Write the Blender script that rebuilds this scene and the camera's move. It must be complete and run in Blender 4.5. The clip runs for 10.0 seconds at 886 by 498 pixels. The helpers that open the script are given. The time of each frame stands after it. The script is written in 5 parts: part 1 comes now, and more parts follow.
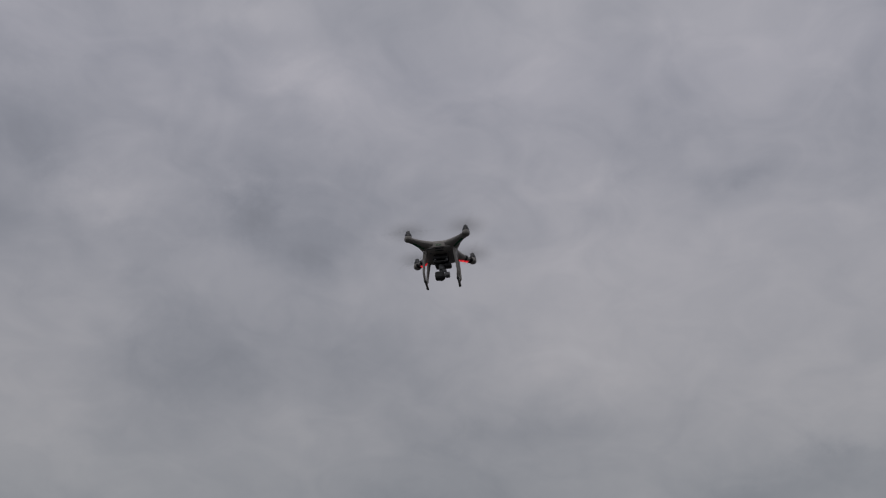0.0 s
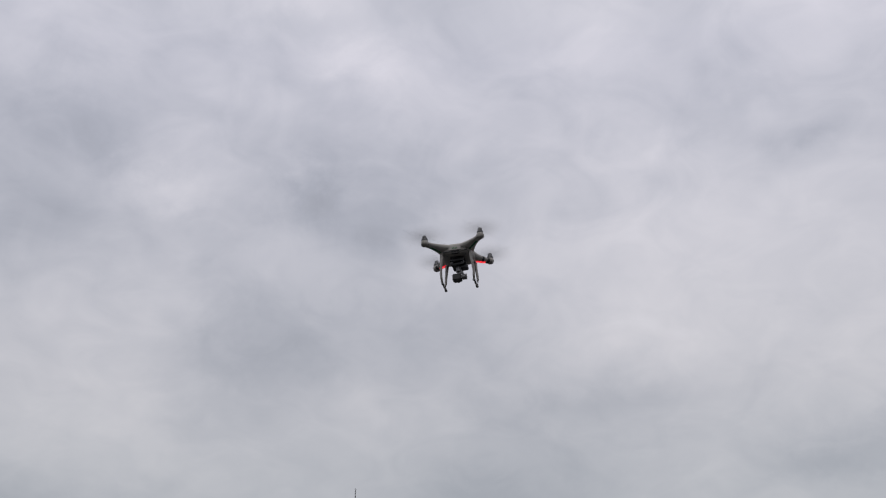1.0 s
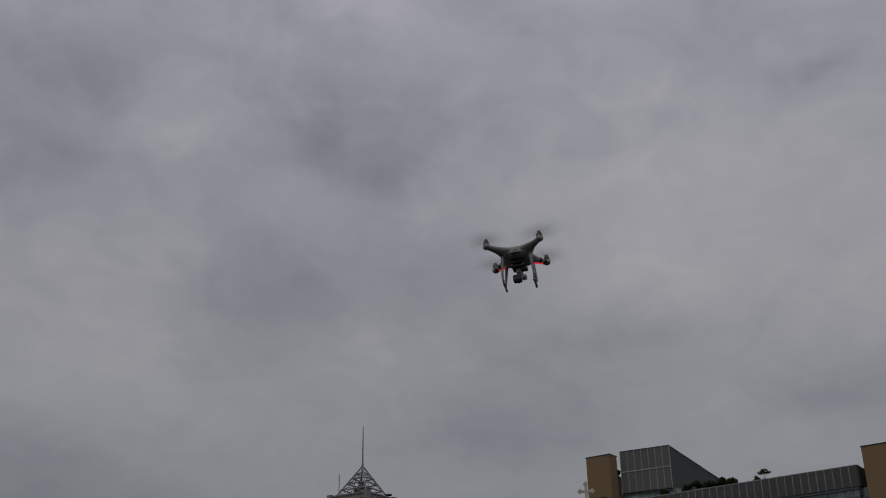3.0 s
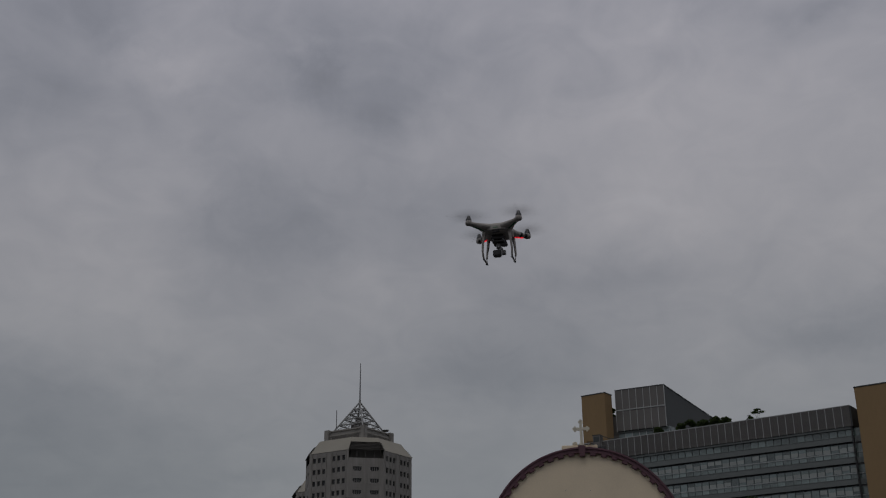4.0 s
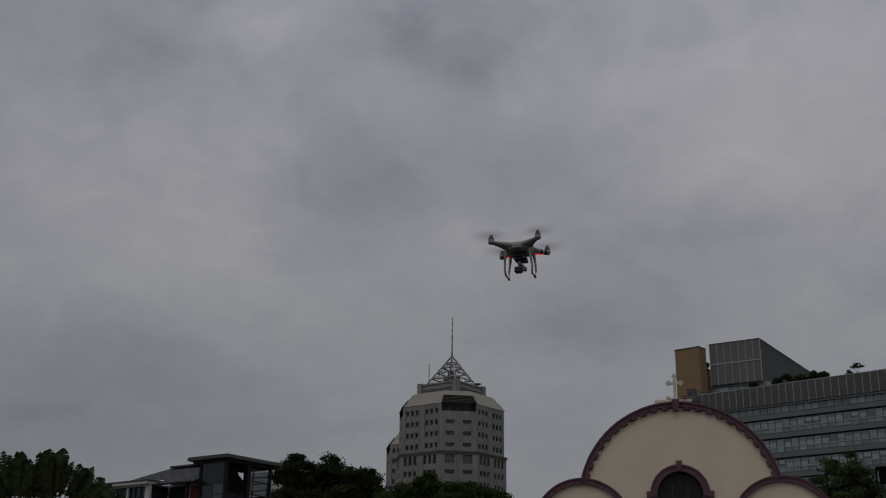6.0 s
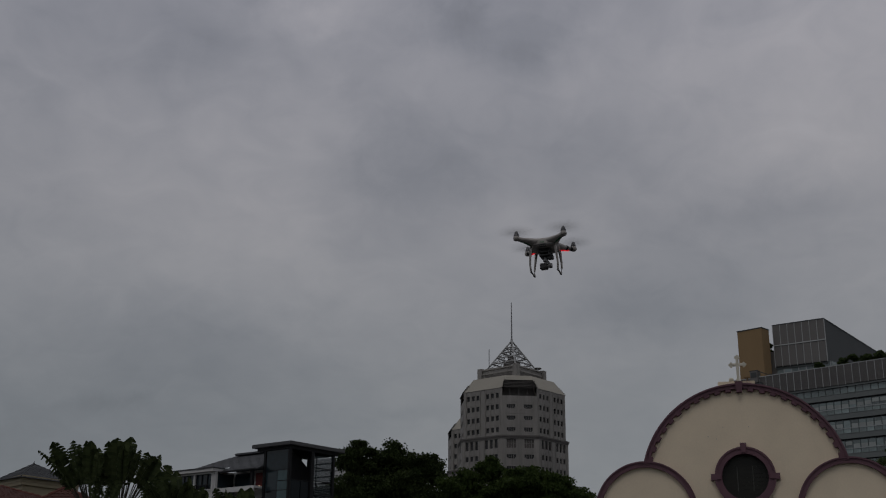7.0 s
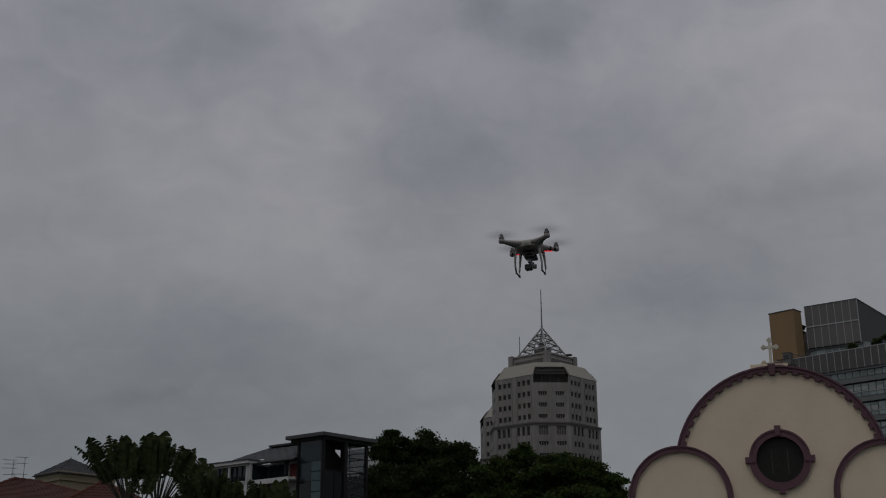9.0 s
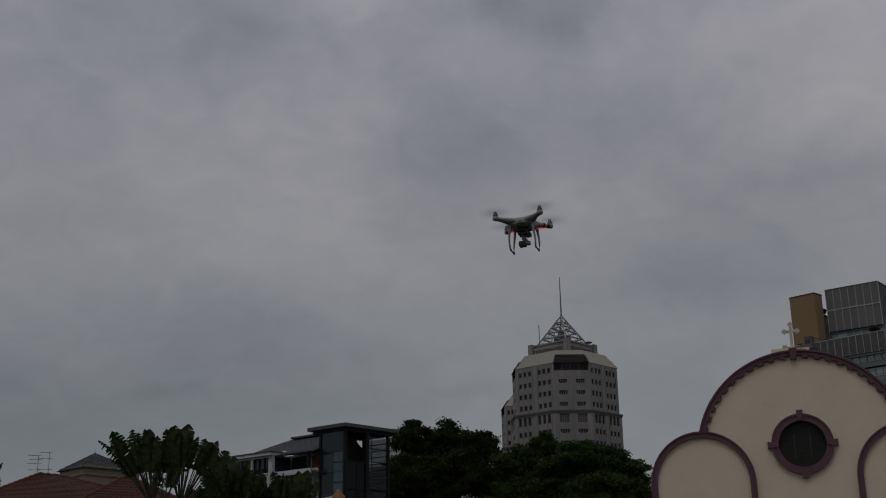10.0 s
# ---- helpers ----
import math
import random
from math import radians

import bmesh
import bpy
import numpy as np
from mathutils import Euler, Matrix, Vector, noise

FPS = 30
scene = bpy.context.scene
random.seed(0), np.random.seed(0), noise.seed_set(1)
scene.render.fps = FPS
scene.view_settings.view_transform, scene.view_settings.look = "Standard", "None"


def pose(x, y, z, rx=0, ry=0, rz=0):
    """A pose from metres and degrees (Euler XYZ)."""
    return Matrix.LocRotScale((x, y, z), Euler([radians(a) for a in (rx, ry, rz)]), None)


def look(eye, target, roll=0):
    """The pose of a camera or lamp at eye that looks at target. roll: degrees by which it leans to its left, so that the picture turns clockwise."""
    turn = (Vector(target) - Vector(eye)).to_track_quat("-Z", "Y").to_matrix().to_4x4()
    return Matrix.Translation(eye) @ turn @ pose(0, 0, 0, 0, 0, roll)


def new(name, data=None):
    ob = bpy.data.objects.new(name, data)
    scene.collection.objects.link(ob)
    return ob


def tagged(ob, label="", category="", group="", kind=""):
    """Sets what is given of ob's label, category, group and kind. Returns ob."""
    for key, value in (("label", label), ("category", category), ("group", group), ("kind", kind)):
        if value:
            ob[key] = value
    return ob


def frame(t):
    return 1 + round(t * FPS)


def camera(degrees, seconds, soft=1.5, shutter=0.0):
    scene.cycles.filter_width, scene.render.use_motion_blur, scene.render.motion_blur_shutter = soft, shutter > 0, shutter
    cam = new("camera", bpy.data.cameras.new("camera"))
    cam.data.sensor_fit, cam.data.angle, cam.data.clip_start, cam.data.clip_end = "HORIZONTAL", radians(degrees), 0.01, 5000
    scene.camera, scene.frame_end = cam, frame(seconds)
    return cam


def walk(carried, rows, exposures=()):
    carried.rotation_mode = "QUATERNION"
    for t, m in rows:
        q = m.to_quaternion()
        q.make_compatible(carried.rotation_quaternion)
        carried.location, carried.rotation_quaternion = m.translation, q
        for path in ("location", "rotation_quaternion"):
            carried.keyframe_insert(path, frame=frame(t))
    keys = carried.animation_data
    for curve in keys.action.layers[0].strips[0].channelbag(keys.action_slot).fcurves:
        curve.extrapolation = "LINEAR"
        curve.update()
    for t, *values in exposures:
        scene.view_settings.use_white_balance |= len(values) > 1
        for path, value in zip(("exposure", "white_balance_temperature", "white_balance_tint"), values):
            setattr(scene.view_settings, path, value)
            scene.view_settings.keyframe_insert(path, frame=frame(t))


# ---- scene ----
cam = camera(42.81, 10.0, soft=1.1, shutter=0.15)
EYE = 1.6  # the camera is held at head height
CAM_ROWS = (  # seconds, yaw, pitch, roll
    (0, -14.91, 28.68, -0.56),
    (0.5, -12.76, 27.83, 0.37),
    (1, -10.70, 27.51, 0.49),
    (1.2, -8.30, 27.07, 0.57),
    (1.5, -5.17, 26.75, 0.37),
    (1.8, -4.37, 26.38, 0.65),
    (2, -4.85, 25.97, 0.81),
    (2.2, -6.00, 26.03, 1.14),
    (2.5, -8.36, 25.74, 1.31),
    (2.7, -9.74, 25.23, 0.93),
    (3.8, -10.58, 22.17, 0.62),
    (4, -10.53, 21.33, 0.41),
    (4.4, -9.70, 19.82, 0.32),
    (4.5, -9.25, 19.80, 0.20),
    (5, -9.01, 20.26, -0.15),
    (5.5, -8.31, 20.38, -0.40),
    (6, -6.05, 19.01, -0.74),
    (6.2, -5.23, 18.83, -0.83),
    (7.3, -2.19, 17.95, -0.36),
    (7.5, -1.71, 17.82, -0.19),
    (8, -1.20, 18.11, -0.04),
    (8.5, -1.62, 17.65, 0.08),
    (9, -1.17, 17.66, 0.17),
    (9.5, -0.04, 17.70, 0.68),
    (10, 0.00, 17.15, 0.85),
)
EXPOSURE = (
    (0.0, -0.76), (0.5, -0.2), (1.0, 0.045), (1.2, 0.03), (1.5, -0.36), (2.0, -0.72), (2.5, -0.85), (4.0, -0.92), (4.5, -0.96), (5.0, -0.95), (5.5, -0.89), (7.5, -0.955), (10.0, -0.985),
)
walk(cam, [(t, pose(0, 0, EYE, 90 + p, r, yaw)) for t, yaw, p, r in CAM_ROWS], EXPOSURE)


# ---- sky and light ----
def nd(tree, kind, **values):
    """A node with the values of its sockets."""
    n = tree.nodes.new(kind)
    for k, v in values.items():
        n.inputs[k].default_value = v
    return n


def vector_node(tree, op):
    n = tree.nodes.new("ShaderNodeVectorMath")
    n.operation = op
    return n


def math_node(tree, op, a, b=None, c=None):
    n = tree.nodes.new("ShaderNodeMath")
    n.operation = op
    for i, v in enumerate((a, b, c)):
        if v is None:
            continue
        if isinstance(v, (int, float)):
            n.inputs[i].default_value = v
        else:
            tree.links.new(v, n.inputs[i])
    return n.outputs[0]


# soft masses of the cloud cover: azimuth, elevation, half width, half height (degrees), lighter or darker
CLOUDS = (
    (-4.5, 29.7, 3.3, 1.7, 0.6), (6.3, 36.6, 2.7, 1.4, 0.8), (3.3, 30.0, 2.3, 1.6, -0.8), (7.3, 28.7, 3.4, 1.5, -0.6),
    (0.8, 23.1, 3.6, 2.6, -0.6), (-10.1, 31.7, 4.2, 2.0, -0.8), (11.5, 22.7, 5.3, 2.0, -0.6), (19.8, 22.7, 5.3, 1.3, 0.5),
    (18.8, 18.9, 6.5, 1.4, -0.6), (31.5, 31.4, 2.0, 0.6, -0.6), (27.2, 35.8, 4.2, 2.3, -0.6), (34.4, 16.4, 3.6, 1.1, -1.0),
    (-10.2, 36.6, 5.3, 2.0, 0.6), (-11.1, 13.0, 5.5, 2.0, -0.6), (14.5, 15.2, 5.0, 1.8, -0.8), (-13.0, 9.8, 2.2, 0.5, -0.6),
    (1.5, 9.7, 1.8, 0.4, -0.6), (-14.3, 22.2, 4.9, 3.1, 0.4), (24.5, 25.0, 6.5, 3.5, 0.4),
)
# broad lighter and darker stretches of the cover, and some smaller masses
CLOUDS_BROAD = (
    (36.0, 26.0, 16.0, 12.0, 0.7), (-12.0, 31.0, 9.0, 9.0, -0.45), (-22.0, 7.5, 9.0, 4.5, -1.9), (2.3, 39.8, 3.7, 1.1, 0.6), (39.4, 33.5, 3.1, 2.6, -0.6),
    (8.9, 31.2, 5.0, 1.7, -0.4), (1.8, 21.5, 6.2, 2.6, -0.4), (-3.8, 24.3, 3.8, 1.7, 0.5), (-21.5, 26.0, 3.8, 2.6, -0.3), (29.8, 15.9, 2.7, 0.9, -0.6),
    (14.9, 26.0, 4.5, 1.4, 0.4), (10.0, 34.0, 3.0, 1.5, 0.4), (-5.4, 17.8, 5.5, 3.6, 0.55), (-6.5, 12.0, 6.0, 2.6, -0.55),
)
# compact puffs and shreds
CLOUDS_SMALL = (
    (-4.8, 29.5, 1.8, 1.0, 0.55), (6.5, 36.4, 1.9, 1.0, 0.2), (3.5, 30.2, 1.6, 1.1, -0.55), (7.8, 28.6, 1.5, 1.1, -0.4), (25.5, 31.4, 2.6, 0.9, 0.3),
    (25.3, 28.4, 2.6, 1.1, 0.25), (25.2, 39.9, 2.2, 1.7, -0.4), (35.1, 17.4, 2.4, 0.5, -0.6), (15.3, 19.5, 4.5, 0.8, -0.4), (6.3, 20.1, 1.8, 1.4, 0.35),
    (-1.7, 27.4, 1.9, 1.7, -0.35), (-12.2, 27.1, 3.2, 1.7, -0.35), (18.4, 27.7, 3.9, 1.1, 0.3), (11.1, 18.8, 3.0, 1.1, 0.3), (-3.5, 24.4, 1.9, 1.6, 0.3),
    (11.5, 15.1, 4.4, 1.1, -0.3), (-6.0, 19.5, 5.0, 2.5, 0.35), (36.0, 14.5, 6.0, 2.0, -0.3), (-8.0, 8.0, 9.0, 2.6, -0.8),
)


def make_sky():
    world = bpy.data.worlds.new("overcast_sky")
    scene.world = world
    world.use_nodes = True
    t = world.node_tree
    t.nodes.clear()
    link = t.links.new
    out, bg = t.nodes.new("ShaderNodeOutputWorld"), t.nodes.new("ShaderNodeBackground")
    sky = t.nodes.new("ShaderNodeTexSky")
    sky.sky_type, sky.sun_disc, sky.sun_elevation, sky.sun_rotation = "NISHITA", False, radians(56), radians(204)
    co = t.nodes.new("ShaderNodeTexCoord").outputs["Generated"]
    # a ragged edge for all masses: the direction is shifted by noise first
    warp = nd(t, "ShaderNodeTexNoise", Scale=13.0, Detail=8.0, Roughness=0.66)
    link(co, warp.inputs["Vector"])
    off = vector_node(t, "MULTIPLY_ADD")
    link(warp.outputs["Color"], off.inputs[0])
    off.inputs[1].default_value, off.inputs[2].default_value = (0.085, 0.085, 0.06), (-0.0425, -0.0425, -0.03)
    add = vector_node(t, "ADD")
    link(co, add.inputs[0]), link(off.outputs[0], add.inputs[1])
    sep = t.nodes.new("ShaderNodeSeparateXYZ")
    link(add.outputs[0], sep.inputs[0])
    az = math_node(t, "ARCTAN2", sep.outputs[0], sep.outputs[1])
    el = math_node(t, "ARCSINE", sep.outputs[2])
    total = None
    for a, e, w, h, k in CLOUDS + CLOUDS_BROAD + CLOUDS_SMALL:
        u = math_node(t, "MULTIPLY_ADD", az, 57.2958 / w, -a / w)
        v = math_node(t, "MULTIPLY_ADD", el, 57.2958 / h, -e / h)
        q = math_node(t, "MULTIPLY_ADD", u, u, math_node(t, "MULTIPLY", v, v))
        g = math_node(t, "POWER", 0.45, q)
        total = math_node(t, "MULTIPLY", g, k) if total is None else math_node(t, "MULTIPLY_ADD", g, k, total)
    # the cover between them: flat layers seen at a slant
    updown = t.nodes.new("ShaderNodeSeparateXYZ")
    link(co, updown.inputs[0])
    layer = vector_node(t, "DIVIDE")
    rise = t.nodes.new("ShaderNodeCombineXYZ")
    flat = math_node(t, "ADD", math_node(t, "MAXIMUM", updown.outputs[2], 0.0), 0.42)
    for k in range(3):
        link(flat, rise.inputs[k])
    link(co, layer.inputs[0]), link(rise.outputs[0], layer.inputs[1])
    slab = vector_node(t, "MULTIPLY")
    link(layer.outputs[0], slab.inputs[0])
    slab.inputs[1].default_value = (1.0, 1.0, 0.0)
    broad = nd(t, "ShaderNodeTexNoise", Scale=4.6, Detail=6.0, Roughness=0.55, Distortion=0.7)
    fine = nd(t, "ShaderNodeTexNoise", Scale=15.0, Detail=4.0, Roughness=0.5, Distortion=0.9)
    link(slab.outputs[0], broad.inputs["Vector"]), link(slab.outputs[0], fine.inputs["Vector"])
    depth = math_node(t, "MINIMUM", math_node(t, "MULTIPLY_ADD", updown.outputs[2], 0.20, 0.095), 0.215)
    level = math_node(t, "MULTIPLY_ADD", total, depth, 1.0)
    # low down the layers merge into an even haze
    relief = math_node(t, "MINIMUM", math_node(t, "MULTIPLY_ADD", updown.outputs[2], 2.1, 0.18), 1.4)
    shapes = math_node(t, "ADD", math_node(t, "MULTIPLY_ADD", broad.outputs[0], 0.36, -0.18), math_node(t, "MULTIPLY_ADD", fine.outputs[0], 0.24, -0.12))
    level = math_node(t, "MULTIPLY_ADD", shapes, relief, level)
    # thicker and bluer low down, thin and pale overhead
    tint = t.nodes.new("ShaderNodeValToRGB")
    link(updown.outputs[2], tint.inputs[0])
    ramp = tint.color_ramp
    ramp.elements[0].position, ramp.elements[0].color = 0.0, (0.39, 0.407, 0.421, 1)
    ramp.elements[1].position, ramp.elements[1].color = 1.0, (0.66, 0.66, 0.67, 1)
    for at, col in ((0.18, (0.401, 0.412, 0.428, 1)), (0.34, (0.474, 0.471, 0.501, 1)), (0.6, (0.527, 0.523, 0.585, 1))):
        ramp.elements.new(at).color = col
    # darker parts of the cover are also a little bluer
    shade = t.nodes.new("ShaderNodeMix")
    shade.data_type = "RGBA"
    shade.inputs[6].default_value, shade.inputs[7].default_value = (0.962, 0.994, 1.033, 1), (1.012, 1.0, 0.988, 1)
    link(math_node(t, "MULTIPLY_ADD", level, 2.5, -2.0), shade.inputs[0])
    cover = vector_node(t, "MULTIPLY")
    link(tint.outputs[0], cover.inputs[0]), link(shade.outputs[2], cover.inputs[1])
    lit = vector_node(t, "SCALE")
    link(cover.outputs[0], lit.inputs[0]), link(level, lit.inputs[3])
    thin = vector_node(t, "SCALE")
    link(sky.outputs[0], thin.inputs[0])
    thin.inputs[3].default_value = 0.006
    both = vector_node(t, "ADD")
    link(lit.outputs[0], both.inputs[0]), link(thin.outputs[0], both.inputs[1])
    link(both.outputs[0], bg.inputs["Color"])
    bg.inputs["Strength"].default_value = 1.0
    link(bg.outputs[0], out.inputs["Surface"])


make_sky()
sun = new("sun", bpy.data.lights.new("sun", "SUN"))
sun.data.energy, sun.data.angle, sun.data.color = 0.5, radians(25), (1.0, 0.96, 0.9)
sun.matrix_world = look((-20, -45, 75), (0, 0, 0))


# ---- materials ----
def surface(name, colour, rough=0.6, metal=0.0, vary=0.15, scale=2.0, grain=30.0, bump=0.1, tint=None, spread=0.0, spec=0.5, streak=1.0):
    """A painted or natural surface: colour varied by large stains and fine grain, with a fine relief."""
    m = bpy.data.materials.new(name)
    m.use_nodes = True
    t = m.node_tree
    link, b = t.links.new, t.nodes["Principled BSDF"]
    co = t.nodes.new("ShaderNodeTexCoord").outputs["Object"]
    if streak != 1.0:
        st = vector_node(t, "MULTIPLY")
        link(co, st.inputs[0])
        st.inputs[1].default_value = (1, 1, streak)
        co = st.outputs[0]
    big = nd(t, "ShaderNodeTexNoise", Scale=scale, Detail=5.0, Roughness=0.6)
    small = nd(t, "ShaderNodeTexNoise", Scale=grain, Detail=3.0)
    link(co, big.inputs["Vector"]), link(co, small.inputs["Vector"])
    f = math_node(t, "MULTIPLY_ADD", big.outputs[0], 0.7, math_node(t, "MULTIPLY", small.outputs[0], 0.3))
    if spread:
        f = math_node(t, "MULTIPLY_ADD", t.nodes.new("ShaderNodeObjectInfo").outputs["Random"], spread, math_node(t, "SUBTRACT", f, spread / 2))
    mix = t.nodes.new("ShaderNodeMix")
    mix.data_type = "RGBA"
    dark = tint or [c * (1 - 2 * vary) for c in colour]
    mix.inputs[6].default_value = (*dark, 1)
    mix.inputs[7].default_value = (*[min(1, c * (1 + 2 * vary)) for c in colour], 1)
    link(f, mix.inputs[0])
    link(mix.outputs[2], b.inputs["Base Color"])
    b.inputs["Roughness"].default_value, b.inputs["Metallic"].default_value = rough, metal
    b.inputs["Specular IOR Level"].default_value = spec
    if bump:
        bp = nd(t, "ShaderNodeBump", Strength=bump, Distance=0.02)
        link(small.outputs[0], bp.inputs["Height"])
        link(bp.outputs[0], b.inputs["Normal"])
    return m


def glow(name, colour, strength):
    m = bpy.data.materials.new(name)
    m.use_nodes = True
    b = m.node_tree.nodes["Principled BSDF"]
    b.inputs["Base Color"].default_value = (*[c * 0.4 for c in colour], 1)
    b.inputs["Emission Color"].default_value, b.inputs["Emission Strength"].default_value = (*colour, 1), strength
    return m


def glass(name, colour, rough=0.05, alpha=1.0, vary=0.3, spec=0.7):
    """Window glass before a dark room (alpha 1) or a clear tinted pane."""
    m = surface(name, colour, rough, 0.0, vary, 0.35, 3.0, 0.0, spread=0.5, spec=spec)
    m.node_tree.nodes["Principled BSDF"].inputs["Alpha"].default_value = alpha
    return m


def leafage(name, a, b_col):
    """Leaves: every leaf its own green, a little light let through."""
    m = bpy.data.materials.new(name)
    m.use_nodes = True
    t = m.node_tree
    b = t.nodes["Principled BSDF"]
    mix = t.nodes.new("ShaderNodeMix")
    mix.data_type = "RGBA"
    mix.inputs[6].default_value, mix.inputs[7].default_value = (*a, 1), (*b_col, 1)
    geo = t.nodes.new("ShaderNodeNewGeometry")
    n = nd(t, "ShaderNodeTexNoise", Scale=0.6, Detail=3.0)
    t.links.new(t.nodes.new("ShaderNodeTexCoord").outputs["Object"], n.inputs["Vector"])
    t.links.new(math_node(t, "MULTIPLY_ADD", geo.outputs["Random Per Island"], 0.6, math_node(t, "MULTIPLY_ADD", n.outputs[0], 1.2, -0.4)), mix.inputs[0])
    t.links.new(mix.outputs[2], b.inputs["Base Color"])
    b.inputs["Roughness"].default_value = 0.55
    b.inputs["Specular IOR Level"].default_value = 0.06
    tr = t.nodes.new("ShaderNodeBsdfTranslucent")
    t.links.new(mix.outputs[2], tr.inputs["Color"])
    sh = t.nodes.new("ShaderNodeMixShader")
    sh.inputs[0].default_value = 0.2
    t.links.new(b.outputs[0], sh.inputs[1]), t.links.new(tr.outputs[0], sh.inputs[2])
    t.links.new(sh.outputs[0], t.nodes["Material Output"].inputs["Surface"])
    return m


CREAM = surface("cream_render", (0.77, 0.655, 0.49), 0.9, vary=0.1, scale=0.6, grain=14, bump=0.08)
MAROON = surface("maroon_paint", (0.125, 0.060, 0.078), 0.75, vary=0.15, scale=1.5, grain=20)
PALE_STONE = surface("pale_stone", (0.62, 0.58, 0.48), 0.8, vary=0.12, scale=3, grain=30)
CONCRETE = surface("grey_cladding", (0.25, 0.238, 0.222), 0.85, vary=0.38, scale=0.3, grain=1.8, bump=0.0, streak=0.12)
CONCRETE_DARK = surface("grey_cornice", (0.12, 0.112, 0.105), 0.85, vary=0.15, scale=0.2, grain=2, bump=0.0)
SLOPE = surface("beige_roof_slope", (0.30, 0.28, 0.238), 0.8, vary=0.1, scale=0.15, grain=2, bump=0.0)
STEEL = surface("galvanised_steel", (0.29, 0.29, 0.285), 0.5, 0.3, vary=0.12, scale=0.6, grain=6, bump=0.0)
MAST = surface("dark_mast_steel", (0.20, 0.20, 0.21), 0.5, 0.5, vary=0.1, scale=0.6, grain=6, bump=0.0)
TOWER_GLASS = glass("dark_office_glass", (0.024, 0.024, 0.025), 0.15, spec=0.35)
LOUVRE = surface("grey_louvre_metal", (0.15, 0.143, 0.136), 0.6, 0.2, vary=0.1, scale=0.3, grain=8, bump=0.1, spread=0.25, streak=6)
LOUVRE_SEAM = surface("pale_louvre_seam", (0.40, 0.41, 0.41), 0.6, vary=0.1, scale=0.5, grain=5, bump=0.0)
SPANDREL = surface("teal_grey_spandrel", (0.142, 0.158, 0.156), 0.6, vary=0.1, scale=0.15, grain=2, bump=0.0)
SOFFIT = surface("dark_soffit", (0.038, 0.04, 0.042), 0.8, vary=0.1, scale=0.3, grain=3, bump=0.0)
FACADE_GLASS = glass("grey_green_facade_glass", (0.190, 0.240, 0.235), 0.14, vary=0.4, spec=0.9)
# darker copy: shade under spandrels and upper box put into the glass colour
FACADE_GLASS_SHADED = glass("shaded_facade_glass", (0.150, 0.190, 0.190), 0.12, vary=0.45, spec=0.9)
BLIND = surface("pale_window_blind", (0.30, 0.325, 0.315), 0.5, vary=0.15, scale=0.4, grain=6, bump=0.0, spread=0.4)
MULLION = surface("teal_grey_mullion", (0.085, 0.105, 0.108), 0.6, vary=0.12, scale=0.4, grain=5, bump=0.0)
TRANSOM = surface("pale_transom", (0.30, 0.32, 0.325), 0.5, vary=0.08, scale=0.5, grain=5, bump=0.0)
OCHRE = surface("ochre_cladding", (0.27, 0.18, 0.09), 0.85, vary=0.12, scale=0.15, grain=2, bump=0.0, streak=0.4)
SIDE_METAL = surface("dark_side_cladding", (0.05, 0.055, 0.057), 0.7, 0.0, vary=0.12, scale=0.2, grain=4, bump=0.0)
ASPHALT = surface("ground_asphalt", (0.037, 0.037, 0.037), 0.95, vary=0.2, scale=0.2, grain=40, bump=0.3)
SHELL = surface("white_plastic", (0.385, 0.36, 0.335), 0.45, vary=0.04, scale=12, grain=200, bump=0.02)
GREY_PLASTIC = surface("grey_plastic", (0.20, 0.20, 0.205), 0.45, vary=0.08, scale=20, grain=300, bump=0.02)
BLACK_PLASTIC = surface("black_plastic", (0.018, 0.018, 0.019), 0.4, vary=0.1, scale=20, grain=300, bump=0.02)
MOTOR_METAL = surface("motor_metal", (0.10, 0.10, 0.105), 0.35, 0.8, vary=0.1, scale=30, grain=300, bump=0.0)
RED_STRIP = glow("red_light_strip", (1.0, 0.03, 0.045), 0.7)
RED_LIGHT = glow("red_led", (1.0, 0.05, 0.065), 1.7)
GREEN_LIGHT = glow("green_led", (0.04, 1.0, 0.33), 2.0)
GREEN_STATUS = glow("green_status_led", (0.16, 0.36, 0.20), 0.10)
GREEN_OFF = glow("green_led_dim", (0.04, 0.22, 0.11), 0.015)
LENS = glass("lens_glass", (0.01, 0.01, 0.012), 0.05)
MATT_BLACK = surface("matt_black", (0.006, 0.006, 0.006), 0.9, vary=0.1, scale=5, grain=60, bump=0.0, spec=0.1)
BARK = surface("bark", (0.10, 0.075, 0.055), 0.95, vary=0.25, scale=3, grain=25, bump=0.6)
LEAVES = leafage("broad_leaves", (0.024, 0.043, 0.012), (0.066, 0.096, 0.026))
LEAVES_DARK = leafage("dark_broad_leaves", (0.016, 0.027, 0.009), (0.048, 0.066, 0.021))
LEAVES_LIGHT = leafage("light_leaves", (0.028, 0.045, 0.017), (0.085, 0.115, 0.042))


# ---- mesh tools ----
def part(name, bm, material, parent=None, label="", smooth=False):
    """Links a bmesh as one mesh object, under a thing or a part where one is given."""
    me = bpy.data.meshes.new(name)
    bmesh.ops.recalc_face_normals(bm, faces=bm.faces)
    bm.to_mesh(me)
    bm.free()
    for m in material if isinstance(material, (list, tuple)) else [material]:
        me.materials.append(m)
    if smooth:
        me.polygons.foreach_set("use_smooth", [True] * len(me.polygons))
    return child(name, me, parent, label)


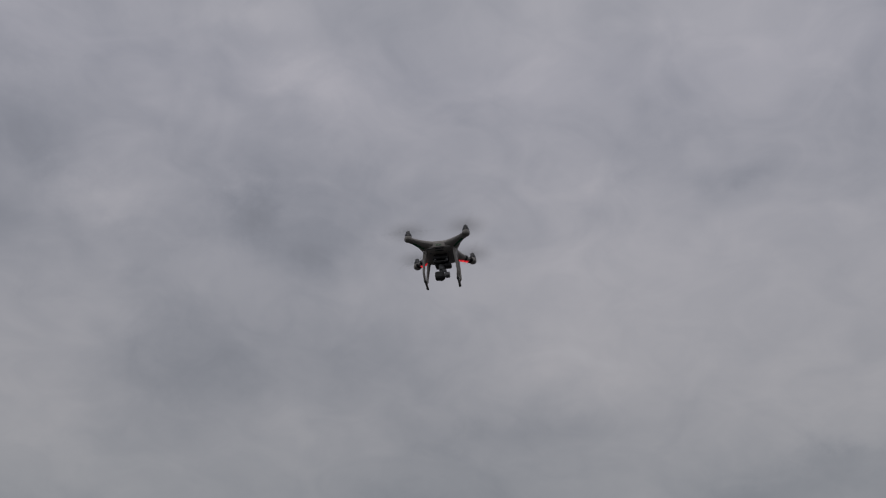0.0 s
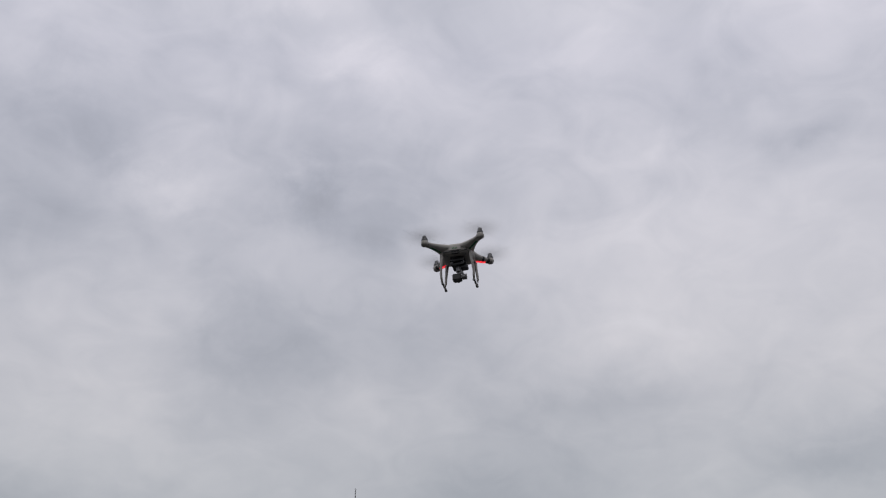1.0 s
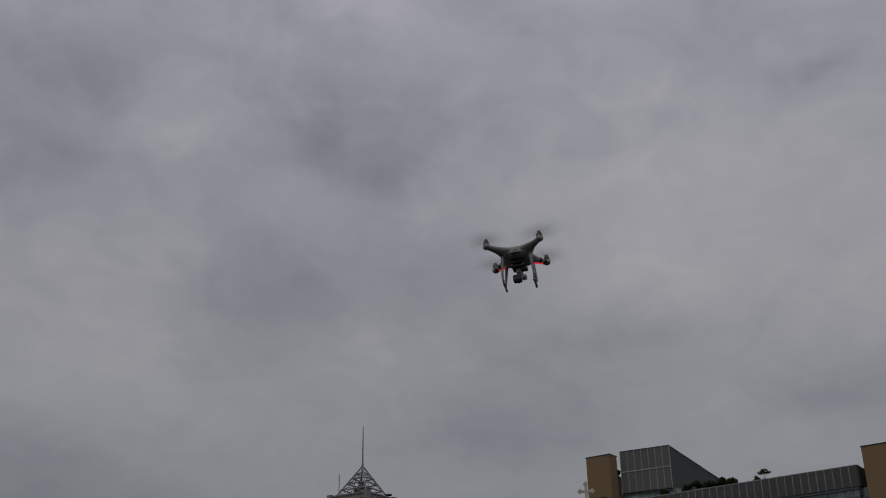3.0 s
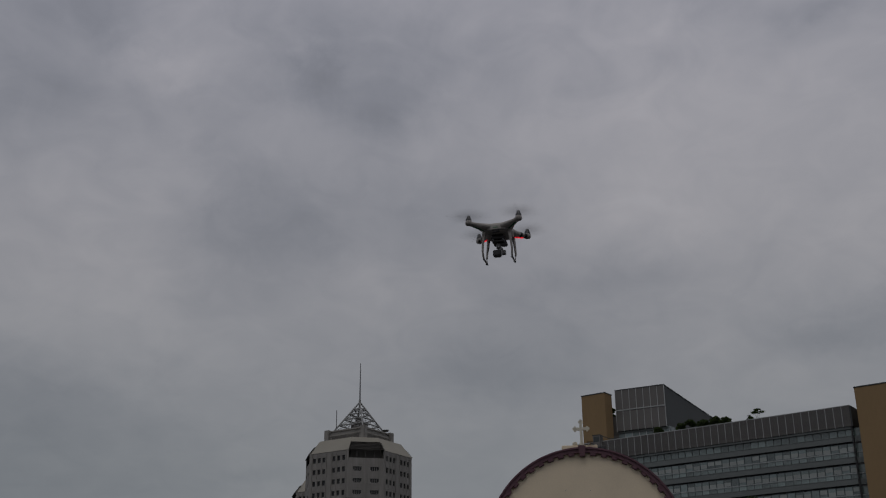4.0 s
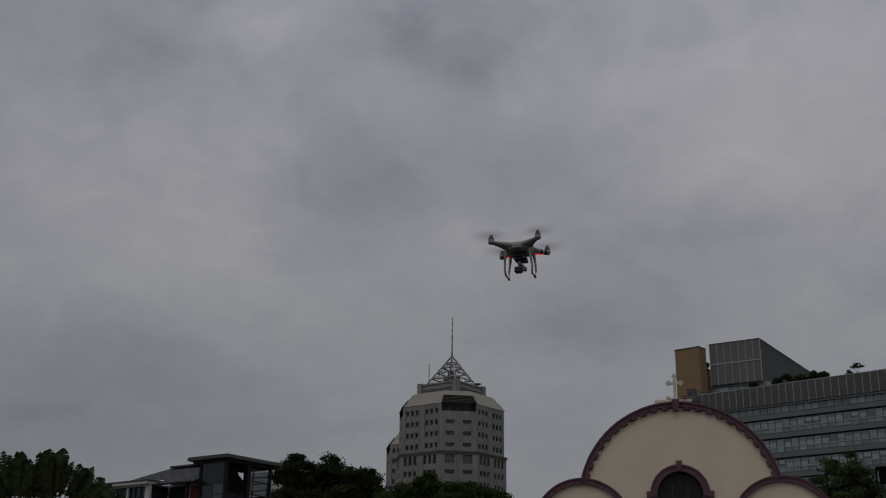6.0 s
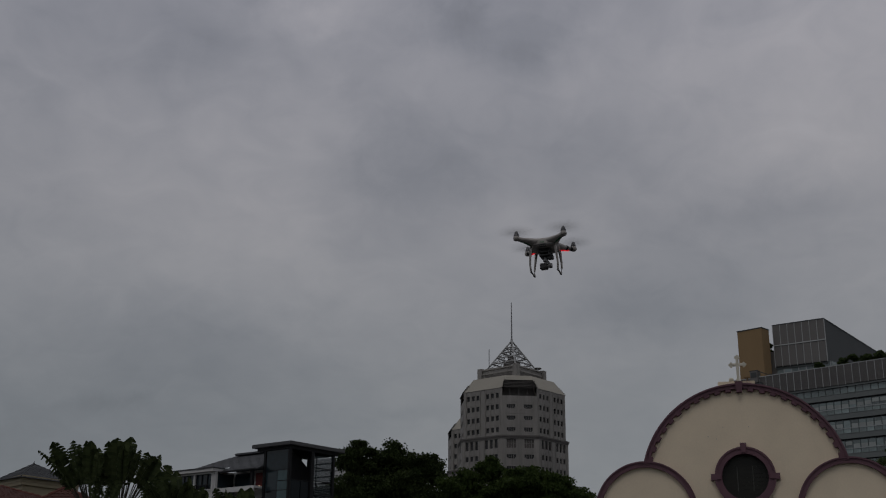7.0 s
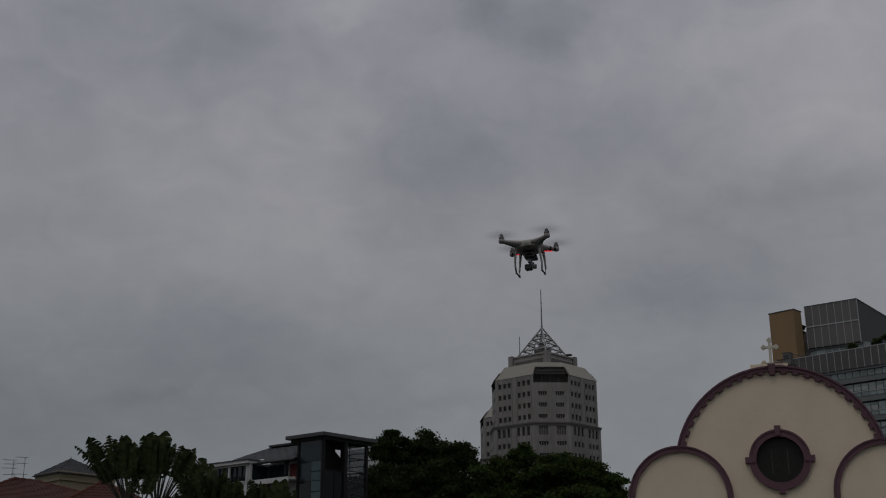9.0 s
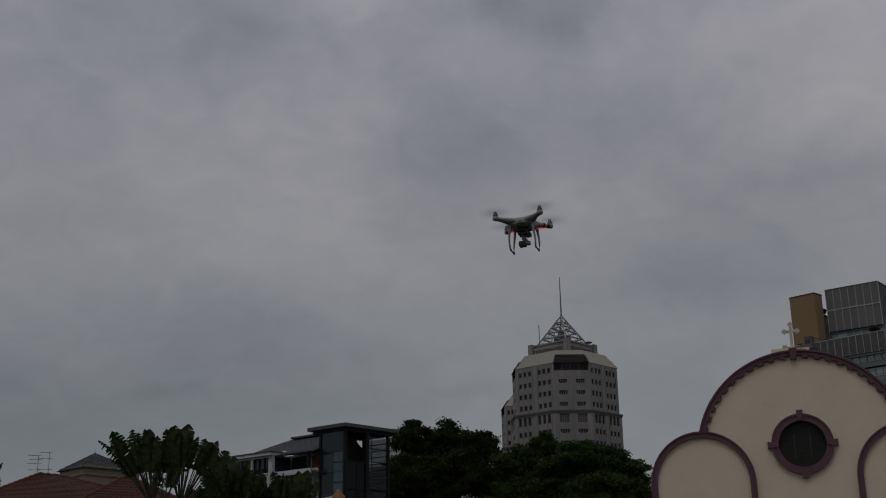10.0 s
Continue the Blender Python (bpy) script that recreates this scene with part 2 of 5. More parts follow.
def child(name, me, parent=None, label="", m=None):
    ob = new(name, me)
    ob.parent = parent
    if m is not None:
        ob.matrix_basis = m
    return tagged(ob, label)


def thing(name, m, label, category, group="", kind=""):
    ob = new(name)
    ob.matrix_basis = m
    ob.empty_display_size = 0.1
    return tagged(ob, label, category, group, kind)


def box(bm, x0, x1, y0, y1, z0, z1, bevel=0.0):
    made = bmesh.ops.create_cube(bm, size=1)["verts"]
    for v in made:
        v.co = ((x0 + x1) / 2 + v.co.x * (x1 - x0), (y0 + y1) / 2 + v.co.y * (y1 - y0), (z0 + z1) / 2 + v.co.z * (z1 - z0))
    if bevel:
        edges = list({e for v in made for e in v.link_edges})
        bmesh.ops.bevel(bm, geom=edges, offset=bevel, segments=2, affect="EDGES")
    return bm


def boxed(*a, **k):
    return box(bmesh.new(), *a, **k)


def prism(bm, pts, z0, z1, top=None):
    """An upright body on the plan pts; top: another plan for its upper end."""
    a = [bm.verts.new((x, y, z0)) for x, y in pts]
    b = [bm.verts.new((x, y, z1)) for x, y in (top or pts)]
    n = len(pts)
    for i in range(n):
        bm.faces.new((a[i], a[(i + 1) % n], b[(i + 1) % n], b[i]))
    bm.faces.new(a[::-1]), bm.faces.new(b)
    return bm


def tube(bm, path, radii, n=8, flat=1.0):
    """A round bar along the path; flat squeezes its section across."""
    rings = []
    path = [Vector(p) for p in path]
    for i, p in enumerate(path):
        d = (path[min(i + 1, len(path) - 1)] - path[max(i - 1, 0)]).normalized()
        side = d.cross(Vector((0.13, 0.21, 1.0)) if abs(d.z) < 0.9 else Vector((0, 1, 0))).normalized()
        up = side.cross(d)
        r = radii if isinstance(radii, (int, float)) else radii[i]
        rings.append([bm.verts.new(p + side * r * math.cos(a) + up * r * flat * math.sin(a)) for a in (2 * math.pi * k / n for k in range(n))])
    for a, b in zip(rings, rings[1:]):
        for k in range(n):
            bm.faces.new((a[k], a[(k + 1) % n], b[(k + 1) % n], b[k]))
    bm.faces.new(rings[0][::-1]), bm.faces.new(rings[-1])
    return bm


def lathe(bm, profile, n=20, at=(0, 0, 0)):
    """A turned body: profile of (radius, height)."""
    rings = [[bm.verts.new((at[0] + r * math.cos(2 * math.pi * k / n), at[1] + r * math.sin(2 * math.pi * k / n), at[2] + z)) for k in range(n)] for r, z in profile]
    for a, b in zip(rings, rings[1:]):
        for k in range(n):
            bm.faces.new((a[k], a[(k + 1) % n], b[(k + 1) % n], b[k]))
    bm.faces.new(rings[0][::-1]), bm.faces.new(rings[-1])
    return bm


def arc_band(bm, cx, cz, r0, r1, a0, a1, y0, y1, n=48):
    """A curved bar in an upright plane: part of a ring, with depth from y0 to y1."""
    rows = []
    for i in range(n + 1):
        a = radians(a0 + (a1 - a0) * i / n)
        c, s = math.cos(a), math.sin(a)
        rows.append([bm.verts.new((cx + r * c, y, cz + r * s)) for r, y in ((r0, y0), (r1, y0), (r1, y1), (r0, y1))])
    closed = abs(a1 - a0) > 359.9
    for p, q in zip(rows, rows[1:]):
        for k in range(4):
            bm.faces.new((p[k], p[(k + 1) % 4], q[(k + 1) % 4], q[k]))
    if not closed:
        bm.faces.new(rows[0]), bm.faces.new(rows[-1][::-1])
    else:
        bmesh.ops.remove_doubles(bm, verts=bm.verts[:], dist=1e-5)
    return bm


def pierced_wall(bm, width, z0, z1, holes, depth, y=0.0):
    """A wall in the plane y, from x = 0 to width, with rectangular openings (x0, x1, z0, z1) that have reveals of the given depth."""
    xs = sorted({0.0, width, *(v for h in holes for v in h[:2])})
    zs = sorted({z0, z1, *(v for h in holes for v in h[2:])})
    seen = {}

    def vert(x, yy, z):
        key = (round(x, 4), round(yy, 4), round(z, 4))
        if key not in seen:
            seen[key] = bm.verts.new((x, yy, z))
        return seen[key]

    def inside(x, z):
        return any(a < x < b and c < z < d for a, b, c, d in holes)

    for a, b in zip(xs, xs[1:]):
        for c, d in zip(zs, zs[1:]):
            if not inside((a + b) / 2, (c + d) / 2):
                bm.faces.new((vert(a, y, c), vert(b, y, c), vert(b, y, d), vert(a, y, d)))
    for a, b, c, d in holes:
        ring = ((a, c), (b, c), (b, d), (a, d))
        for (xa, za), (xb, zb) in zip(ring, ring[1:] + ring[:1]):
            bm.faces.new((vert(xa, y, za), vert(xb, y, zb), vert(xb, y + depth, zb), vert(xa, y + depth, za)))
    return bm


def polar(az, d, z=0.0):
    """A place by azimuth (degrees, from +y to +x), plan distance and height above the ground."""
    return Vector((d * math.sin(radians(az)), d * math.cos(radians(az)), z))


# ---- ground ----
bm = bmesh.new()
prism(bm, [(-2500, -2500), (2500, -2500), (2500, 2500), (-2500, 2500)], -0.5, 0.0)
tagged(part("ground", bm, ASPHALT), "dark worn asphalt yard reaching to the horizon", "ground", kind="structure")
# plain unseen walls added behind the camera: close the yard, block low sky light
for name, dims in (("sky_block_south", (-45, 45, -23, -22, 0, 9.5)), ("sky_block_west", (-46, -45, -23, 8, 0, 7.5)), ("sky_block_east", (45, 46, -23, 8, 0, 7.5))):
    tagged(part(name, boxed(*dims), CONCRETE), "plain grey wall, unseen, added to block low sky light", "wall", kind="structure")


# ---- the drone ----
def loft(bm, rings):
    rows = [[bm.verts.new(p) for p in r] for r in rings]
    n = len(rows[0])
    for a, b in zip(rows, rows[1:]):
        for k in range(n):
            bm.faces.new((a[k], a[(k + 1) % n], b[(k + 1) % n], b[k]))
    bm.faces.new(rows[0][::-1]), bm.faces.new(rows[-1])
    return bm


# along an arm: share of its length, half width, half height, height of its axis
ARM = ((-0.45, 0.062, 0.024, -0.006), (-0.1, 0.050, 0.023, -0.005), (0.2, 0.034, 0.0195, -0.004), (0.45, 0.0225, 0.0155, -0.002), (0.7, 0.0165, 0.0120, -0.001), (1.0, 0.0150, 0.0100, 0.0))


def arm_at(f):
    """Half width, half height and axis of an arm at the share f of its length."""
    for p, q in zip(ARM, ARM[1:]):
        if f <= q[0]:
            g = (f - p[0]) / (q[0] - p[0])
            return [a + (b - a) * g for a, b in zip(p[1:], q[1:])]
    return ARM[-1][1:]


def flash_stand_in(arm, sx, sy):
    """Stand-in for a green LED flash in the belly of a front arm: three beads on an invented shaft, lit on one side
    only, turned to show that side.
    """
    ends = []
    for f in (0.44, 0.78):
        w, h, z = arm_at(f)
        ends.append(Vector((sx * (0.042 + f * 0.0815) - 0.1 * sx * w, sy * (0.042 + f * 0.0815) - 0.1 * sy * w, z - h + 0.0006)))
    along = (ends[1] - ends[0]).normalized()
    side = along.cross(Vector((0, 0, 1))).normalized()
    turn = Matrix((along, side, along.cross(side))).transposed()
    if turn.determinant() < 0:
        turn = Matrix((along, -side, along.cross(-side))).transposed()
    rest = Matrix.Translation((ends[0] + ends[1]) / 2) @ turn.to_4x4()
    down = -1 if (turn @ Vector((0, 0, 1))).z > 0 else 1
    reach = (ends[1] - ends[0]).length / 2
    bm = bmesh.new()
    for k in (-1, 0, 1):
        bmesh.ops.create_uvsphere(bm, u_segments=12, v_segments=8, radius=0.0050, matrix=Matrix.Translation((k * reach, 0, 0)) @ Matrix.Rotation(radians(90), 4, "Y"))
    for face in bm.faces:
        face.material_index = 1 if face.calc_center_median().z * down < -0.0008 else 0
    ob = part("arm_light", bm, [GREEN_OFF, GREEN_LIGHT], arm, "green flashing arm lights", smooth=True)
    ob.matrix_basis = rest
    return ob, rest


def make_drone():
    rollers = []
    d = thing("drone", Matrix(), "white quadcopter drone with camera gimbal, hovering in the air", "drone")
    # central shell: rounded square, fuller below than above
    rings = []
    for z, s in ((-0.0345, 0.048), (-0.034, 0.058), (-0.031, 0.065), (-0.023, 0.070), (-0.009, 0.073), (0.003, 0.072), (0.011, 0.064), (0.017, 0.048), (0.021, 0.024)):
        ring = []
        for k in range(32):
            a = 2 * math.pi * k / 32
            c, e = math.cos(a), math.sin(a)
            r = s / (abs(c) ** 4.6 + abs(e) ** 4.6) ** (1 / 4.6)
            ring.append((r * c, r * e * 1.05, z))
        rings.append(ring)
    part("shell", loft(bmesh.new(), rings), SHELL, d, smooth=True)
    part("battery_door", boxed(-0.026, 0.026, -0.0778, -0.066, -0.024, -0.004, bevel=0.001), SHELL, d)
    led = bmesh.new()
    for x in (-0.012, -0.006, 0.0, 0.006):
        box(led, x, x + 0.0045, -0.0795, -0.0772, -0.0175, -0.0125)
    seam = bmesh.new()
    box(seam, -0.055, 0.055, -0.0745, -0.066, -0.0268, -0.0256)
    part("shell_seam", seam, GREY_PLASTIC, d)
    for x in (-0.040, 0.040):
        part("screw_cover", lathe(bmesh.new(), [(0.0045, -0.0362), (0.004, -0.0342), (0.003, -0.033)], 10, (x, -0.046, 0)), GREY_PLASTIC, d)
    part("belly_plate", boxed(-0.030, 0.030, -0.034, 0.036, -0.0492, -0.0335, bevel=0.002), BLACK_PLASTIC, d)
    part("status_light", led, GREEN_STATUS, d, "small green status lights")
    rail = bmesh.new()
    for k in range(2):
        box(rail, -0.018, 0.018, -0.0690 - 0.0020 * k, -0.060 - 0.001 * k, -0.0352 + 0.006 * k, -0.0322 + 0.006 * k)
    part("vent", rail, BLACK_PLASTIC, d)
    for sx in (-1, 1):
        for sy in (-1, 1):
            # arm: a broad root that narrows and rises a little to the motor pod
            rings = []
            for f, w, h, z in ARM:
                cx, cy = sx * (0.042 + f * 0.0815), sy * (0.042 + f * 0.0815)
                px, py = -sx * sy * 0.7071, 0.7071
                rings.append([(cx + px * w * math.cos(a), cy + py * w * math.cos(a), z + h * math.sin(a)) for a in (2 * math.pi * k / 16 for k in range(16))])
            arm = part("arm", loft(bmesh.new(), rings), SHELL, d, smooth=True)
            part("motor_pod", lathe(bmesh.new(), [(0.006, -0.0105), (0.0125, -0.0095), (0.0162, -0.005), (0.0172, 0.001), (0.0166, 0.007), (0.0146, 0.0118)], 20, (sx * 0.1235, sy * 0.1235, 0)), SHELL, arm, smooth=True)
            part("motor", lathe(bmesh.new(), [(0.0138, 0.0105), (0.0145, 0.0118), (0.0145, 0.021), (0.0122, 0.0225), (0.0108, 0.0275), (0.0092, 0.0315), (0.004, 0.033)], 18, (sx * 0.1235, sy * 0.1235, 0)), MOTOR_METAL, arm, "dark metal motor", smooth=True)
            lamp = bmesh.new()
            for k in range(3):
                f = 0.36 + 0.17 * k
                w, h, z = arm_at(f)
                bmesh.ops.create_uvsphere(lamp, u_segments=10, v_segments=6, radius=0.0056, matrix=Matrix.Translation((sx * (0.042 + f * 0.0815) - 0.1 * sx * w, sy * (0.042 + f * 0.0815) - 0.1 * sy * w, z - h + 0.0003)))
            strip = []
            for f in (0.30, 0.50, 0.76):
                w, h, z = arm_at(f)
                strip.append((sx * (0.042 + f * 0.0815) - 0.1 * sx * w, sy * (0.042 + f * 0.0815) - 0.1 * sy * w, z - h + 0.0042))
            part("light_strip", tube(bmesh.new(), strip, 0.0082 if sy > 0 else 0.0066, 8), RED_STRIP if sy > 0 else GREEN_OFF, arm, smooth=True)
            if sy > 0:
                part("arm_light", lamp, RED_LIGHT, arm, "glowing red arm lights", smooth=True)
            else:
                lamp.free()
                rollers.append(flash_stand_in(arm, sx, sy))
            if sy > 0:
                band = bmesh.new()
                for f in (0.56, 0.84):
                    c = 0.042 + f * 0.0815
                    w, h, z = [v * 1.05 for v in arm_at(f)]
                    px = -sx * sy * 0.7071
                    rr = []
                    for g in (-0.0050, 0.0050):
                        rr.append([(sx * (c + g) + px * w * math.cos(a), sy * (c + g) + 0.7071 * w * math.cos(a), z + h * math.sin(a)) for a in (2 * math.pi * k / 16 for k in range(16))])
                    loft(band, rr)
                part("stripe", band, BLACK_PLASTIC, arm, "dark stripes round the arm")
    # landing gear: two hoops
    for sx in (-1, 1):
        gear = None
        hoop = []
        for sy, ys in ((-1, (0.056, 0.057, 0.054, 0.049, 0.044)), (1, (0.056, 0.057, 0.054, 0.048, 0.040))):
            hoop.append([(sx * x, sy * y, z) for x, y, z in zip((0.063, 0.0665, 0.0705, 0.0730, 0.0705), ys, (-0.028, -0.058, -0.092, -0.125, -0.155))])
        path = hoop[0] + hoop[1][::-1]
        # rounded corners of the skid
        path.insert(5, (sx * 0.070, -0.034, -0.1595)), path.insert(6, (sx * 0.070, 0.031, -0.1595))
        gear = part("landing_leg", tube(bmesh.new(), path, [0.0085, 0.0072, 0.0058, 0.0052, 0.0050, 0.0048, 0.0048, 0.0050, 0.0052, 0.0058, 0.0072, 0.0085], 10, 0.8), SHELL, d, smooth=True)
        for y in (-0.036, 0.033):
            part("rubber_foot", boxed(sx * 0.070 - 0.0055, sx * 0.070 + 0.0055, y - 0.010, y + 0.010, -0.1645, -0.1585, bevel=0.002), GREY_PLASTIC, gear)
    # gimbal and camera
    mount = bmesh.new()
    box(mount, -0.033, 0.033, -0.038, 0.040, -0.058, -0.049, bevel=0.002)
    box(mount, -0.028, 0.030, -0.034, 0.034, -0.074, -0.066, bevel=0.002)
    gim = part("gimbal", mount, BLACK_PLASTIC, d, "black gimbal hung under the shell")
    for x in (-0.025, 0.025):
        for y in (-0.028, 0.028):
            part("damper", lathe(bmesh.new(), [(0.004, -0.067), (0.0065, -0.064), (0.0065, -0.060), (0.004, -0.057)], 10, (x, y, 0)), GREY_PLASTIC, gim)
    box_side = boxed(0.010, 0.042, -0.020, 0.012, -0.088, -0.070, bevel=0.003)
    part("gimbal_board", box_side, BLACK_PLASTIC, gim)
    yoke = bmesh.new()
    lathe(yoke, [(0.012, -0.100), (0.013, -0.097), (0.013, -0.078), (0.010, -0.073)], 16, (0.0, -0.006, 0))
    box(yoke, -0.006, 0.008, -0.014, 0.004, -0.120, -0.094, bevel=0.002)
    box(yoke, 0.012, 0.020, -0.012, 0.010, -0.132, -0.100, bevel=0.002)
    box(yoke, -0.004, 0.020, -0.014, -0.006, -0.112, -0.098, bevel=0.002)
    part("yoke", yoke, GREY_PLASTIC, gim, smooth=False)
    eye = part("camera_head", boxed(-0.030, 0.010, -0.017, 0.018, -0.139, -0.108, bevel=0.004), BLACK_PLASTIC, gim)
    lens = bmesh.new()
    tube(lens, [(-0.008, 0.017, -0.123), (-0.008, 0.027, -0.123), (-0.008, 0.029, -0.123)], [0.012, 0.012, 0.010], 16)
    part("lens", lens, LENS, eye)
    side = bmesh.new()
    tube(side, [(0.019, 0.0, -0.122), (0.031, 0.0, -0.122), (0.033, 0.0, -0.122)], [0.013, 0.013, 0.010], 16)
    part("tilt_motor", side, GREY_PLASTIC, gim, smooth=False)
    # propellers
    blade = bmesh.new()
    for s in (1, -1):
        rows = []
        for r, w, twist in ((0.006, 0.006, 0.30), (0.025, 0.010, 0.34), (0.05, 0.0125, 0.24), (0.08, 0.011, 0.16), (0.105, 0.0085, 0.11), (0.118, 0.004, 0.08)):
            rows.append([(s * r, s * w * u * math.cos(twist), 0.0355 + w * u * math.sin(twist) + th) for u, th in ((-1, 0), (0, 0.0009), (1, 0), (0, -0.0009))])
        loft(blade, rows)
    me_blade = bpy.data.meshes.new("blade")
    bmesh.ops.recalc_face_normals(blade, faces=blade.faces)
    blade.to_mesh(me_blade)
    me_blade.materials.append(BLUR_BLADE)
    fan = bmesh.new()
    rim = [[fan.verts.new((r * math.cos(a), r * math.sin(a), 0.0355)) for a in (2 * math.pi * k / 40 for k in range(40))] for r in (0.010, 0.118)]
    for k in range(40):
        fan.faces.new((rim[0][k], rim[0][(k + 1) % 40], rim[1][(k + 1) % 40], rim[1][k]))
    me_fan = bpy.data.meshes.new("swept_disc")
    fan.to_mesh(me_fan)
    me_fan.materials.append(BLUR_DISC)
    hub = lathe(bmesh.new(), [(0.0098, 0.0295), (0.0092, 0.0365), (0.0055, 0.0405)], 14)
    me_hub = bpy.data.meshes.new("hub")
    hub.to_mesh(me_hub)
    me_hub.materials.append(GREY_PLASTIC)
    props = []
    for sx in (-1, 1):
        for sy in (-1, 1):
            p = new("propeller", me_hub)
            p.parent = d
            p.matrix_basis = pose(sx * 0.1235, sy * 0.1235, 0)
            child("blade", me_blade, p, "blurred spinning blades")
            child("swept_disc", me_fan, p, "faint blur of the spinning propeller")
            props.append((p, sx, sy))
    return d, props, rollers


def see_through(name, colour, alpha):
    m = surface(name, colour, 0.6, vary=0.1, scale=30, grain=100, bump=0.0)
    m.node_tree.nodes["Principled BSDF"].inputs["Alpha"].default_value = alpha
    return m


BLUR_BLADE = see_through("spinning_blade", (0.05, 0.05, 0.05), 0.014)
BLUR_DISC = see_through("spinning_disc", (0.05, 0.05, 0.05), 0.1)


def fade_outwards(m, most, reach):
    """The sweep of a propeller thins out from the hub to the tips."""
    t = m.node_tree
    far = vector_node(t, "LENGTH")
    t.links.new(t.nodes.new("ShaderNodeTexCoord").outputs["Object"], far.inputs[0])
    left = math_node(t, "MAXIMUM", math_node(t, "MULTIPLY_ADD", far.outputs["Value"], -1.0 / reach, 1.0), 0.0)
    t.links.new(math_node(t, "MULTIPLY", math_node(t, "POWER", left, 1.9), most), t.nodes["Principled BSDF"].inputs["Alpha"])


fade_outwards(BLUR_DISC, 0.62, 0.128)
drone, propellers, flashers = make_drone()

DRONE_ROWS = (  # seconds, place, tilt ahead, tilt sideways, heading
    (0, 1.077, 4.165, 3.945, -0.6, -3.2, -23.0),
    (0.5, 1.021, 4.279, 3.941, -0.4, -2.9, -22.0),
    (1, 0.914, 4.371, 3.905, -0.3, -2.4, -22.9),
    (1.2, 0.864, 4.410, 3.890, -0.9, -2.0, -23.1),
    (1.5, 0.803, 4.477, 3.861, -2.5, 8.8, -24.1),
    (1.8, 0.891, 4.558, 3.847, -0.1, 5.9, -24.5),
    (2, 0.985, 4.492, 3.798, -0.6, -4.1, -24.5),
    (2.2, 1.072, 4.464, 3.770, -1.2, -5.1, -24.3),
    (2.5, 1.155, 4.512, 3.756, -1.1, -3.5, -24.3),
    (2.7, 1.193, 4.569, 3.758, -3.3, -3.8, -23.3),
    (3.8, 1.260, 4.983, 3.739, -1.5, -1.5, -22.2),
    (4, 1.231, 5.035, 3.719, 0.1, -0.4, -24.6),
    (4.5, 1.164, 5.242, 3.701, -0.4, -1.0, -21.2),
    (5, 1.089, 5.378, 3.649, -1.2, -1.1, -21.8),
    (5.5, 1.043, 5.556, 3.621, -0.8, -0.6, -17.0),
    (6, 0.972, 5.567, 3.555, -0.6, -1.5, -22.5),
    (6.2, 0.941, 5.559, 3.531, -0.8, -1.1, -23.3),
    (7.3, 0.769, 5.585, 3.475, -1.5, -1.3, -20.1),
    (7.5, 0.759, 5.729, 3.512, -0.5, -1.5, -20.0),
    (8, 0.693, 5.768, 3.506, -0.4, -1.4, -19.7),
    (8.5, 0.639, 5.795, 3.481, -1.1, -1.4, -19.3),
    (9, 0.593, 5.826, 3.477, 0.0, -1.8, -18.2),
    (9.5, 0.537, 5.828, 3.491, -0.9, -2.2, -17.4),
    (10, 0.471, 5.904, 3.567, -0.4, -1.6, -18.1),
)


# ---- the church ----
CH_AZ, CH_D = 17.65, 45.0


